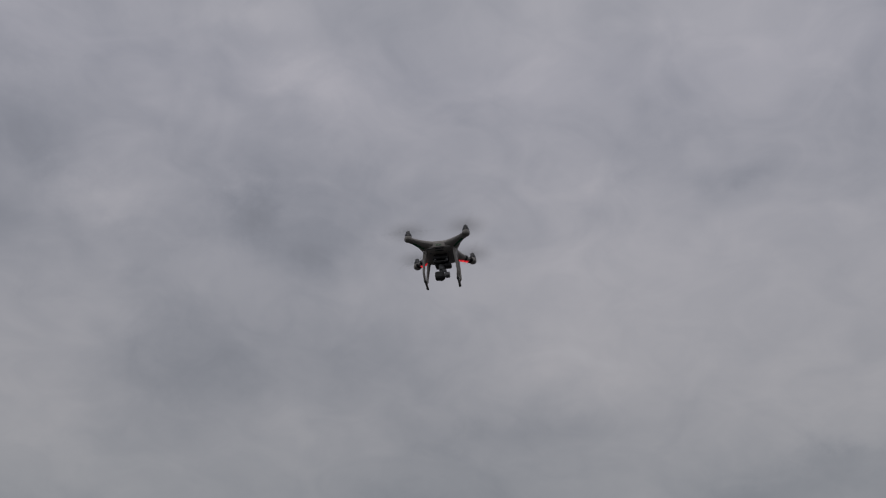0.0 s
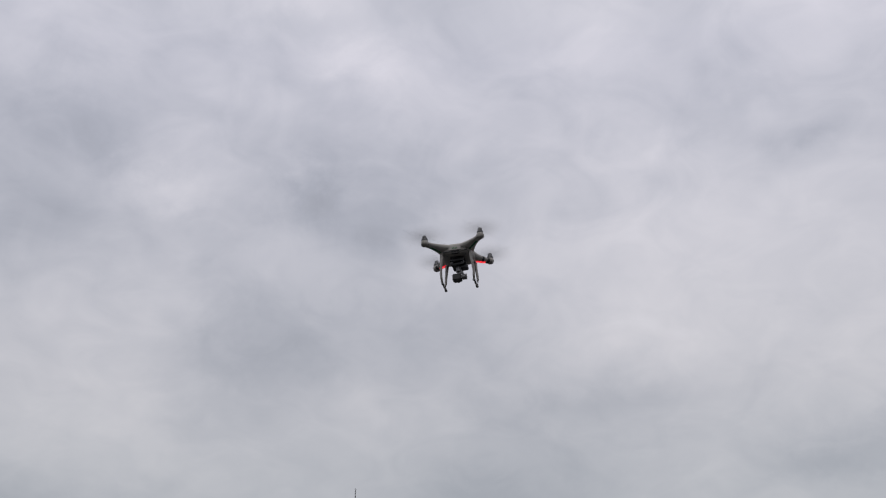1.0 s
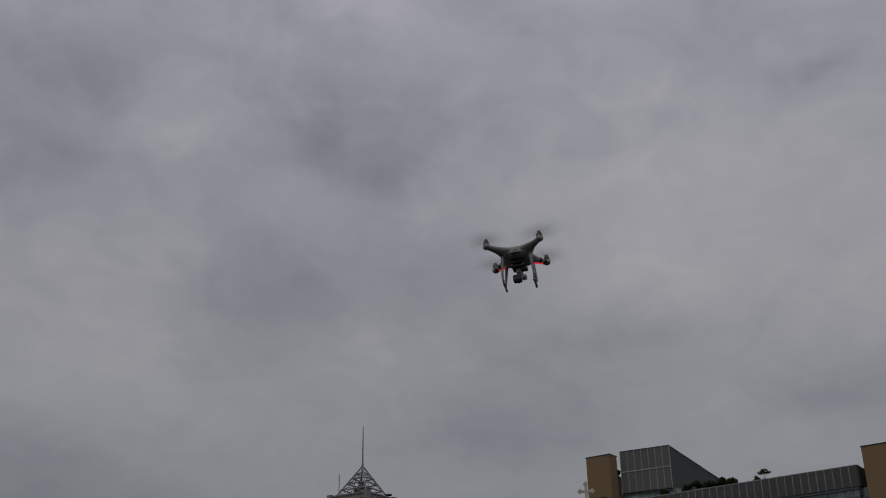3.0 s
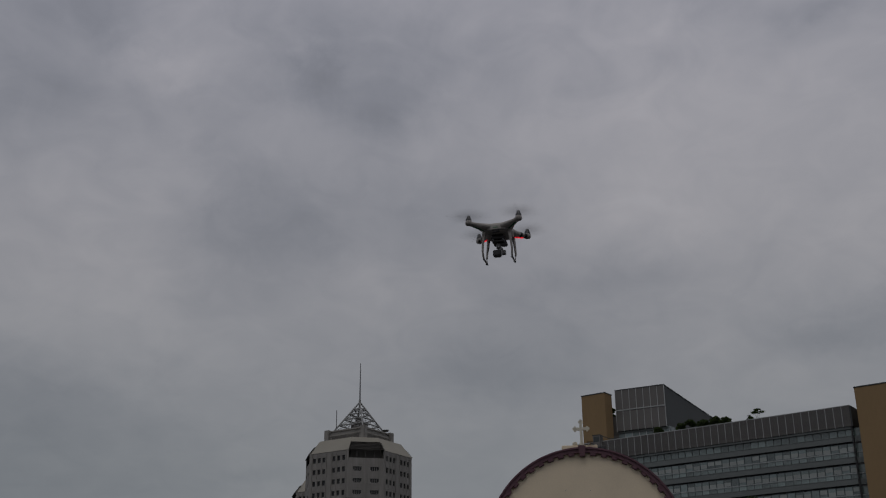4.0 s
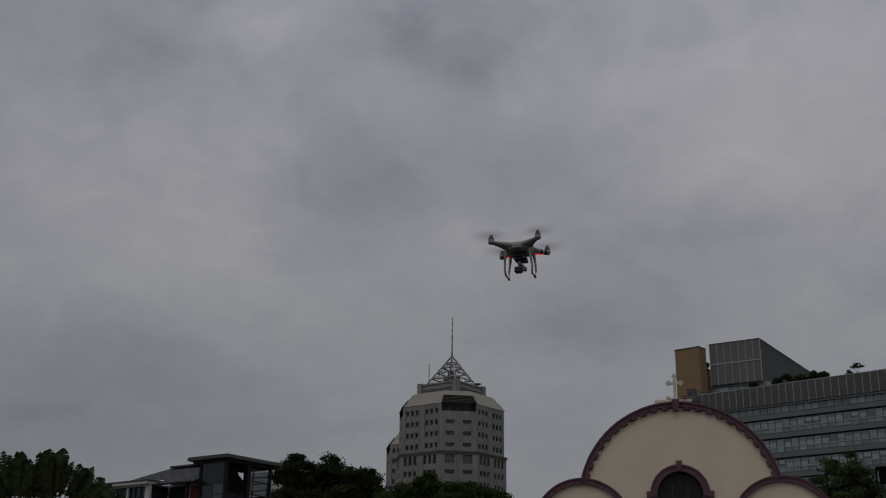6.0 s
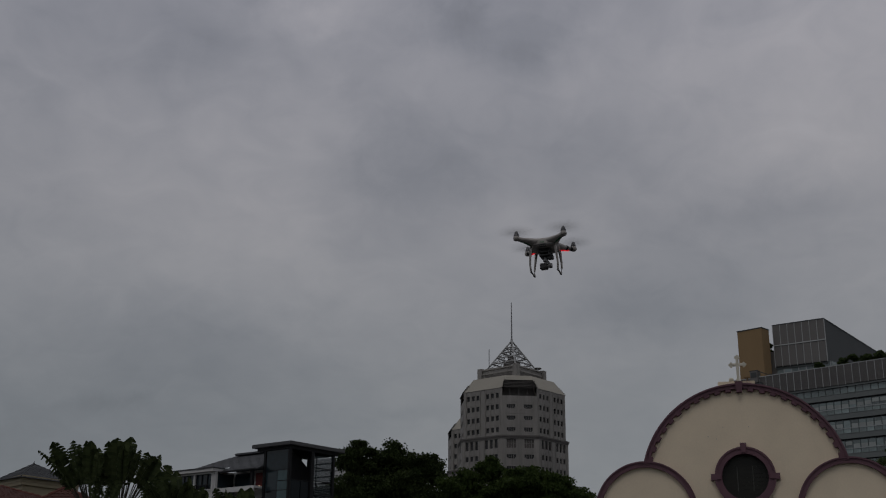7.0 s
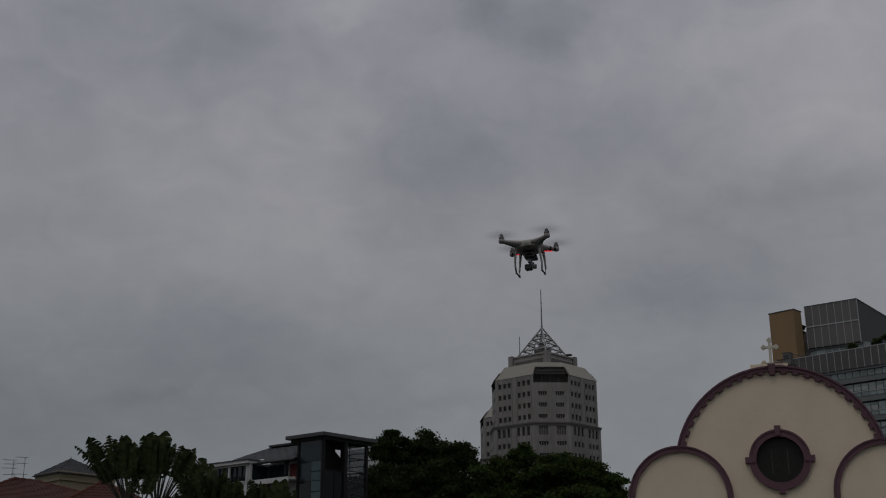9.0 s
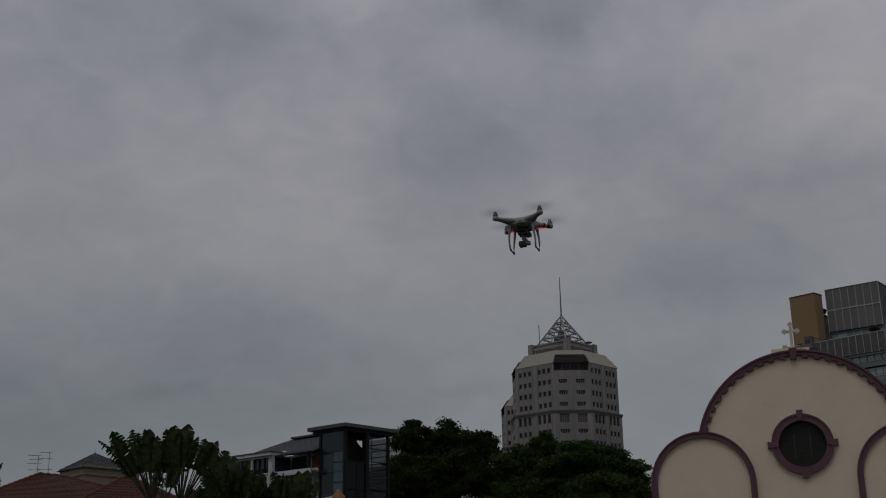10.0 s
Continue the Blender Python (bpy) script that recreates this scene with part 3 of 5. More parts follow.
def make_church():
    ch = thing("church", pose(*polar(CH_AZ, CH_D, EYE), 0, 0, -CH_AZ), "cream church with arched facade, maroon trim and round window", "church")
    WC = (0.0, 5.34)  # window centre, above eye height

    def inside(u, z):
        if z < -EYE:
            return False
        if abs(u) < 5.73 and z < 4.03:
            return True
        if u * u + (z - 5.02) ** 2 < 3.86 ** 2 and z > 4.0:
            return True
        return (abs(u) - 3.77) ** 2 + (z - 4.03) ** 2 < 1.92 ** 2

    bm = bmesh.new()
    loops = []
    steps = 240
    for k in range(steps):
        a = 2 * math.pi * k / steps
        c, s = math.cos(a), math.sin(a)
        lo, hi = 0.9, 12.0
        for _ in range(40):
            mid = (lo + hi) / 2
            lo, hi = (mid, hi) if inside(WC[0] + c * mid, WC[1] + s * mid) else (lo, mid)
        rin = 0.90
        loops.append([bm.verts.new(p) for p in ((c * rin, 0.35, WC[1] + s * rin), (c * rin, 0, WC[1] + s * rin), (c * lo, 0, WC[1] + s * lo), (c * lo, 0.5, WC[1] + s * lo))])
    for k in range(steps):
        p, q = loops[k], loops[(k + 1) % steps]
        for i in range(3):
            bm.faces.new((p[i], p[i + 1], q[i + 1], q[i]))
    part("facade_wall", bm, CREAM, ch)
    nave = bmesh.new()
    box(nave, -5.3, 5.3, 0.5, 22, -EYE, 3.4)
    prism(nave, [(-5.3, 0.5), (5.3, 0.5), (5.3, 22), (-5.3, 22)], 3.4, 5.4, [(-1.5, 0.5), (1.5, 0.5), (1.5, 22), (-1.5, 22)])
    part("nave", nave, CREAM, ch)
    # mouldings
    part("arch_moulding", arc_band(bmesh.new(), 0, 5.02, 3.69, 3.85, 13.0, 167.0, -0.16, 0.3, 72), MAROON, ch, "maroon arch moulding")
    part("arch_moulding", arc_band(bmesh.new(), 0, 5.02, 3.83, 3.895, 13.0, 167.0, -0.22, 0.34, 72), MAROON, ch)
    tooth = boxed(-0.115, 0.115, -0.15, 0.02, 0.0, 0.13, bevel=0.02)
    me = bpy.data.meshes.new("dentil")
    tooth.to_mesh(me)
    me.materials.append(MAROON)
    for k in range(23):
        a = 16.5 + (163.5 - 16.5) * k / 22
        if k == 11:
            continue
        c, s = math.cos(radians(a)), math.sin(radians(a))
        child("dentil", me, ch, m=pose(3.585 * c, 0, 5.02 + 3.585 * s, 0, 90 - a, 0))
    key = bmesh.new()
    prism(key, [(-0.10, -0.26), (0.10, -0.26), (0.10, 0.1), (-0.10, 0.1)], 8.56, 8.97, [(-0.15, -0.28), (0.15, -0.28), (0.15, 0.1), (-0.15, 0.1)])
    part("keystone", key, MAROON, ch)
    for s in (-1, 1):
        bm = bmesh.new()
        arc_band(bm, s * 3.77, 4.03, 1.74, 1.945, 0, 180, -0.14, 0.12, 48)
        for e in (-1, 1):
            x = s * 3.77 + e * 1.8425
            box(bm, x - 0.1025, x + 0.1025, -0.14, 0.12, -EYE, 4.03)
        part("side_arch_moulding", bm, MAROON, ch)
        bm = bmesh.new()
        arc_band(bm, s * 3.77, 4.03, 1.915, 1.97, 0, 180, -0.19, 0.14, 48)
        for e in (-1, 1):
            x = s * 3.77 + e * 1.9425
            box(bm, x - 0.0275, x + 0.0275, -0.19, 0.14, -EYE, 4.03)
        part("side_arch_lip", bm, MAROON, ch)
    # round window
    win = part("round_window", arc_band(bmesh.new(), 0, WC[1], 0.86, 1.10, 0, 360, -0.12, 0.2, 64), MAROON, ch, "maroon round window frame")
    part("outer_roll", arc_band(bmesh.new(), 0, WC[1], 1.06, 1.13, 0, 360, -0.16, 0.1, 64), MAROON, win)
    for k in range(4):
        bm = bmesh.new()
        prism(bm, [(-0.085, -0.18), (0.085, -0.18), (0.085, 0.05), (-0.085, 0.05)], 0.90, 1.27, [(-0.12, -0.18), (0.12, -0.18), (0.12, 0.05), (-0.12, 0.05)])
        bmesh.ops.transform(bm, matrix=Matrix.Translation((0, 0, WC[1])) @ Matrix.Rotation(radians(90 * k), 4, "Y"), verts=bm.verts)
        part("key_block", bm, MAROON, win)
    bm = bmesh.new()
    arc_band(bm, 0, WC[1], 0.001, 0.9, 0, 360, 0.20, 0.22, 48)
    part("pane", bm, STAINED, win, "dark leaded glass")
    for x in (-0.29, 0.29):
        part("glazing_bar", boxed(x - 0.014, x + 0.014, 0.16, 0.20, WC[1] - 0.52, WC[1] + 0.42), LEAD, win)
    grid = bmesh.new()
    for k in range(-5, 6):
        e = 0.15 * k
        r = math.sqrt(max(0.0, 0.86 ** 2 - e * e))
        box(grid, e - 0.006, e + 0.006, 0.185, 0.20, WC[1] - r, WC[1] + r)
        box(grid, -r, r, 0.186, 0.199, WC[1] + e - 0.006, WC[1] + e + 0.006)
    part("lead_grid", grid, STAINED, win)
    for u, z in ((-0.71, 7.26), (0.24, 7.24), (-1.29, 6.90), (-0.96, 6.80), (2.83, 7.31)):
        part("wall_anchor", tube(bmesh.new(), [(u, -0.03, z), (u, 0.01, z)], 0.014, 8), CONCRETE, ch, "small grey wall anchor")
    # plinth and cross over the keystone
    part("plinth", boxed(-0.80, 0.62, 0.12, 0.62, 8.60, 9.06, bevel=0.02), CREAM, ch)
    cr = bmesh.new()
    box(cr, -0.055, 0.055, -0.04, 0.07, 9.04, 9.98, bevel=0.012)
    box(cr, -0.235, 0.235, -0.035, 0.065, 9.63, 9.74, bevel=0.012)
    for x, z in ((0, 9.97), (-0.24, 9.685), (0.24, 9.685)):
        for dx, dz in ((0.0, 0.055), (-0.055, 0.0), (0.055, 0.0), (0, -0.055)):
            tube(cr, [(x + dx, -0.045, z + dz), (x + dx, 0.075, z + dz)], 0.047, 12)
    box(cr, -0.10, 0.10, -0.08, 0.11, 9.02, 9.10, bevel=0.015)
    cross = part("cross", cr, PALE_STONE, None)
    cross.matrix_basis = ch.matrix_basis
    tagged(cross, "pale stone cross with trefoil ends on the church gable", "cross")
    knob = lathe(bmesh.new(), [(0.05, 0), (0.09, 0.03), (0.10, 0.09), (0.07, 0.15), (0.02, 0.17)], 14, (-0.27, 0.25, 9.055))
    part("stone_knob", knob, PALE_STONE, ch, smooth=True)
    lamp = bmesh.new()
    box(lamp, 0.20, 0.46, -0.05, 0.12, 9.14, 9.21, bevel=0.02)
    box(lamp, 0.32, 0.36, 0.02, 0.06, 9.05, 9.15)
    fl = part("floodlight", lamp, OCHRE, None)
    fl.matrix_basis = ch.matrix_basis
    tagged(fl, "small tan floodlight on the church gable", "floodlight")


STAINED = glass("dark_stained_glass", (0.029, 0.028, 0.021), 0.4, vary=0.5, spec=0.3)
LEAD = surface("grey_glazing_bar", (0.06, 0.06, 0.054), 0.6, vary=0.1, scale=3, grain=20, bump=0.0)
make_church()


# ---- the office tower ----
def octagon(long_side, short_side):
    """Plan of a square with cut corners; the first edge is the front (short) one."""
    a, b = short_side / 2, short_side / 2 + long_side / math.sqrt(2)
    return [(-a, -b), (a, -b), (b, -a), (b, a), (a, b), (-a, b), (-b, a), (-b, -a)]


def grow(pts, d):
    """The same octagon with all sides moved out by d."""
    k = len(pts)
    out = []
    for i in range(k):
        p, q, r = Vector(pts[i - 1]), Vector(pts[i]), Vector(pts[(i + 1) % k])
        e1, e2 = (q - p).normalized(), (r - q).normalized()
        n1, n2 = Vector((e1.y, -e1.x)), Vector((e2.y, -e2.x))
        m = (n1 + n2).normalized()
        out.append(tuple(q + m * d / m.dot(n1)))
    return out


SHUTTER = surface("grey_brown_shutter", (0.085, 0.075, 0.07), 0.7, vary=0.12, scale=0.6, grain=4, bump=0.0)


def make_tower(name, m, label, eaves, ledge, crown):
    tw = thing(name, m, label, "office tower")
    plan = octagon(14.2, 10.0)
    low = grow(plan, 0.6)
    panes = {}
    top_rows = [eaves - 2.1 - 3.28 * k for k in range(4)]
    first = [ledge - 1.95] + [ledge - 5.6 - 3.28 * k for k in range(9)]
    for tier, pts, z0, z1, centres in (("upper", plan, ledge, eaves, top_rows), ("lower", low, -EYE, ledge, first)):
        for i in range(8):
            p, q = Vector(pts[i]), Vector(pts[(i + 1) % 8])
            w = (q - p).length
            short = i % 2 == 0
            cut = eaves - 2.3 if short and tier == "upper" else z1
            holes = []
            for n, zc in enumerate(centres):
                if zc + 1.2 > cut:
                    continue
                tall = 1.25 if (tier == "lower" and n == 0) else (0.60 if short else 0.72)
                if zc - tall < -EYE + 0.3:
                    continue
                if short:
                    spans = [(w * 0.5 - 4.05 + 0.35, w * 0.5 - 1.25), (w * 0.5 + 1.25, w * 0.5 + 4.05 - 0.35)] if tier == "upper" else [(w / 2 - 3.9, w / 2 - 1.2), (w / 2 + 1.2, w / 2 + 3.9)]
                else:
                    spans = [(w / 2 + g * 3.55 + o - 0.55, w / 2 + g * 3.55 + o + 0.55) for g in (-1, 1) for o in (-1.75, 0.0, 1.75)]
                holes += [(a, b, zc - tall, zc + tall) for a, b in spans]
            bm = pierced_wall(bmesh.new(), w, z0, cut, holes, 0.45)
            side = part("wall", bm, CONCRETE, tw)
            e = (q - p).normalized()
            side.matrix_basis = Matrix.Translation((p.x, p.y, 0)) @ Matrix.Rotation(math.atan2(e.y, e.x), 4, "Z")
            if i in (0, 1, 7):
                if not short:
                    ribs = bmesh.new()
                    for g in (-1, 1):
                        for o in (-2.65, 2.65):
                            x = w / 2 + g * 3.55 + o
                            box(ribs, x - 0.12, x + 0.12, -0.14, 0.05, z0 + 0.02, cut - 0.3)
                    part("pilaster", ribs, CONCRETE, side)
                joints = bmesh.new()
                for n, zc in enumerate(centres):
                    if 24 < zc < cut - 2:
                        box(joints, 0.3, w - 0.3, -0.05, 0.02, zc + 1.25, zc + 1.33)
                        box(joints, 0.3, w - 0.3, -0.04, 0.02, zc - 1.02, zc - 0.96)
                if not short:
                    for g in (-1, 1):
                        for o in (-0.875, 0.875):
                            x = w / 2 + g * 3.55 + o
                            box(joints, x - 0.06, x + 0.06, -0.08, 0.02, max(z0, 24), cut - 0.4)
                else:
                    for x in (0.9, w / 2 - 0.5, w / 2 + 0.5, w - 0.9):
                        box(joints, x - 0.07, x + 0.07, -0.07, 0.02, max(z0, 24), cut - 0.4)
                part("panel_joint", joints, CONCRETE, side)
                for a, b, c, d in holes:
                    if c < 24:
                        continue
                    key = (round(b - a, 2), round(d - c, 2))
                    if key not in panes:
                        pw, ph = b - a, d - c
                        pb = bmesh.new()
                        box(pb, 0.0, pw, 0.0, 0.06, 0.0, ph)
                        panes[key] = bpy.data.meshes.new("window")
                        pb.to_mesh(panes[key])
                        panes[key].materials.append(SHUTTER if pw > 2 and ph > 2 else TOWER_GLASS)
                        fb = bmesh.new()
                        n = 4 if pw > 2 else 2
                        for k in range(1, n):
                            box(fb, pw * k / n - 0.05, pw * k / n + 0.05, -0.06, 0.0, 0.0, ph)
                        if ph > 2:
                            box(fb, 0.0, pw, -0.06, 0.0, ph * 0.52, ph * 0.52 + 0.07)
                        if pw > 2 and ph < 2:
                            # the lower corners are filled in
                            box(fb, 0.0, pw * 0.10, -0.30, 0.0, 0.0, ph * 0.25)
                            box(fb, pw * 0.90, pw, -0.30, 0.0, 0.0, ph * 0.25)
                        panes[key, "frame"] = bpy.data.meshes.new("window_frame")
                        fb.to_mesh(panes[key, "frame"])
                        panes[key, "frame"].materials.append(CONCRETE)
                    wn = child("window", panes[key], side, m=Matrix.Translation((a, 0.34, c)))
                    if b - a > 2:
                        child("window_frame", panes[key, "frame"], wn)
            else:
                # the far sides are closed behind their openings
                part("window_backing", boxed(0.1, w - 0.1, 0.42, 0.5, z0, cut), TOWER_GLASS, side)
    core = bmesh.new()
    prism(core, grow(plan, -0.6), ledge - 30, eaves - 3.0)
    part("core", core, SOFFIT, tw)
    ring = bmesh.new()
    prism(ring, grow(plan, 0.95), ledge - 0.05, ledge + 0.38)
    part("cornice", ring, CONCRETE_DARK, tw, "dark projecting cornice")
    ring = bmesh.new()
    prism(ring, grow(plan, 0.75), ledge - 0.55, ledge - 0.05)
    part("cornice", ring, CONCRETE_DARK, tw)
    # sloping cap over the long sides, with louvred recesses over the short ones
    cap = bmesh.new()
    out, inn = grow(plan, 0.15), grow(plan, -3.0)
    va, vb = [[cap.verts.new((x, y, z)) for x, y in pts] for pts, z in ((out, eaves), (inn, eaves + 4.2))]
    for i in range(8):
        j = (i + 1) % 8
        if i % 2:
            cap.faces.new((va[i], va[j], vb[j], vb[i]))
    cap.faces.new(vb)
    part("roof_slope", cap, SLOPE, tw, "beige sloping roof edge")
    for i in range(0, 8, 2):
        j = (i + 1) % 8
        rec = bmesh.new()
        p, q = Vector(plan[i]), Vector(plan[j])
        n = Vector(((q - p).y, -(q - p).x)).normalized()
        w = (q - p).length
        # dark back and stepped louvre blades
        a, b = Vector(inn[i]), Vector(inn[j])
        quad = [rec.verts.new((*v, z)) for v, z in ((p, eaves - 2.4), (q, eaves - 2.4), (b, eaves + 4.1), (a, eaves + 4.1))]
        back = [rec.verts.new((*(v - n * s), z)) for v, z, s in ((p, eaves - 2.4, 2.6), (q, eaves - 2.4, 2.6), (b, eaves + 4.1, 0.4), (a, eaves + 4.1, 0.4))]
        rec.faces.new(back)
        for k in (0, 2):
            rec.faces.new((quad[k], quad[(k + 1) % 4], back[(k + 1) % 4], back[k]))
        opening = part("recess", rec, CONCRETE_DARK, tw, "dark recessed louvre opening")
        cheek = bmesh.new()
        for u, v in ((p, a), (q, b)):
            side_in = -n * 2.6
            cheek.faces.new([cheek.verts.new(w4) for w4 in ((*u, eaves - 2.4), (*(u + side_in), eaves - 2.4), (*(v - n * 0.4), eaves + 4.1), (*v, eaves + 4.1))])
        part("cheek", cheek, SLOPE, opening)
        e = (q - p).normalized()
        o1, o2 = Vector(out[i]), Vector(out[j])
        for k in range(5):
            # blades span the opening between the slopes, and stand proud of it
            f = 0.04 + 0.58 * k / 5
            pa, pb = o1.lerp(a, f), o2.lerp(b, f) + e * 0.3
            z = eaves + 4.2 * f
            bl = bmesh.new()
            vs = [bl.verts.new((*(v + n * 0.25), zz)) for v, zz in ((pa, z), (pb, z), (pb, z + 0.13), (pa, z + 0.13))]
            vt = [bl.verts.new((*(v - n * 0.5), zz)) for v, zz in ((pa, z + 0.05), (pb, z + 0.05), (pb, z + 0.18), (pa, z + 0.18))]
            for t4 in range(4):
                bl.faces.new((vs[t4], vs[(t4 + 1) % 4], vt[(t4 + 1) % 4], vt[t4]))
            bl.faces.new(vs), bl.faces.new(vt[::-1])
            part("louvre_blade", bl, CONCRETE_DARK, opening)
        for k in range(1, 4):
            po = p.lerp(q, k / 4) - n * 1.2
            part("recess_post", boxed(po.x - 0.16, po.x + 0.16, po.y - 0.16, po.y + 0.16, eaves - 2.4, eaves + 1.2), CONCRETE_DARK, opening)
        lin = bmesh.new()
        g1, g2 = o1.lerp(a, 0.64), o2.lerp(b, 0.64)
        face = [(g1, eaves + 2.69), (g2, eaves + 2.69), (b, eaves + 4.2), (a, eaves + 4.2)]
        vs = [lin.verts.new((*v, z)) for v, z in face]
        vt = [lin.verts.new((*(v - n * 0.6), z)) for v, z in face]
        for t4 in range(4):
            lin.faces.new((vs[t4], vs[(t4 + 1) % 4], vt[(t4 + 1) % 4], vt[t4]))
        lin.faces.new(vs), lin.faces.new(vt[::-1])
        part("lintel", lin, SLOPE, opening)
    if crown:
        r = 9.4
        sq = lambda k: [(0, -k), (k, 0), (0, k), (-k, 0)]
        z0 = eaves + 4.0
        drum = bmesh.new()
        prism(drum, sq(r), z0, z0 + 3.7)
        dr = part("crown", drum, CONCRETE, tw)
        for i in range(4):
            p, q = Vector(sq(r)[i]), Vector(sq(r)[(i + 1) % 4])
            e = (q - p).normalized()
            mm = Matrix.Translation((p.x, p.y, 0)) @ Matrix.Rotation(math.atan2(e.y, e.x), 4, "Z")
            w = (q - p).length
            lv = bmesh.new()
            box(lv, 1.6, w - 1.6, -0.06, 0.02, z0 + 0.3, z0 + 2.0)
            ob = part("louvre_panel", lv, CONCRETE_DARK, dr)
            ob.matrix_basis = mm
            tr = bmesh.new()
            box(tr, 0, w, -0.25, 0.1, z0 + 2.3, z0 + 2.7)
            box(tr, 0, w, -0.35, 0.1, z0 + 3.6, z0 + 4.0)
            ob = part("string_course", tr, CONCRETE, dr)
            ob.matrix_basis = mm
            po = bmesh.new()
            box(po, -0.8, 0.8, -0.8, 0.8, z0, z0 + 4.3, bevel=0.1)
            ob = part("corner_post", po, CONCRETE, dr)
            ob.matrix_basis = mm
        # open steel pyramid
        zb, zt, rb = z0 + 4.1, eaves + 17.4, 7.7
        pyr = part("steel_pyramid", tube(bmesh.new(), [(0, 0, zt - 0.5), (0, 0, zt + 0.5)], 0.35), STEEL, tw, "open steel lattice pyramid")
        base = [Vector((*p, zb)) for p in sq(rb)]
        tip = Vector((0, 0, zt))
        for i in range(4):
            part("rafter", tube(bmesh.new(), [base[i], tip], 0.24, 6), STEEL, pyr)
            for f in (0.0, 0.2, 0.4, 0.58, 0.75):
                a, b = base[i].lerp(tip, f), base[(i + 1) % 4].lerp(tip, f)
                part("ring_beam", tube(bmesh.new(), [a, b], 0.2, 6), STEEL, pyr)
            lat = bmesh.new()
            fs = (0.0, 0.2, 0.4, 0.58, 0.75)
            for f0, f1 in zip(fs, fs[1:]):
                a0, b0 = base[i].lerp(tip, f0), base[(i + 1) % 4].lerp(tip, f0)
                a1, b1 = base[i].lerp(tip, f1), base[(i + 1) % 4].lerp(tip, f1)
                mid = (a1 + b1) / 2
                for u, v in ((a0, mid), (b0, mid), ((a0 + b0) / 2, mid)):
                    tube(lat, [u, v], 0.09, 5)
            part("lattice", lat, STEEL, pyr)
        inner = bmesh.new()
        lathe(inner, [(2.6, zb + 0.3), (2.6, zb + 2.6), (1.2, zb + 3.4), (1.2, zb + 4.2)], 8)
        part("plant_box", inner, CONCRETE_DARK, pyr)
        mast = tube(bmesh.new(), [(0, 0, zt), (0, 0, zt + 4.5), (0, 0, eaves + 29.5)], [0.24, 0.2, 0.12], 8)
        part("mast", mast, MAST, tw, "thin dark antenna mast")
        small = tube(bmesh.new(), [(-7.0, -0.6, z0 + 4.0), (-7.0, -0.6, eaves + 14.4)], 0.12, 6)
        part("whip_antenna", small, MAST, tw)
        dish = lathe(bmesh.new(), [(0.1, 0), (0.9, 0.2), (1.1, 0.5)], 12, (7.8, -1.0, z0 + 4.4))
        part("roof_unit", dish, CONCRETE_DARK, tw)
    return tw


TW = polar(6.34, 336, EYE)
make_tower("office_tower", pose(TW.x, TW.y, TW.z, 0, 0, -6.34 + 8), "grey octagonal office tower with steel pyramid and antenna mast", 63.9, 49.85, True)
TW2 = polar(5.45, 376, EYE)
make_tower("office_tower", pose(TW2.x, TW2.y, TW2.z, 0, 0, -5.45 + 8), "lower grey office tower half hidden behind its taller twin", 59.4, 45.8, False)


# ---- the hospital block ----
HB_AZ, HB_P = 47.3, 200.0


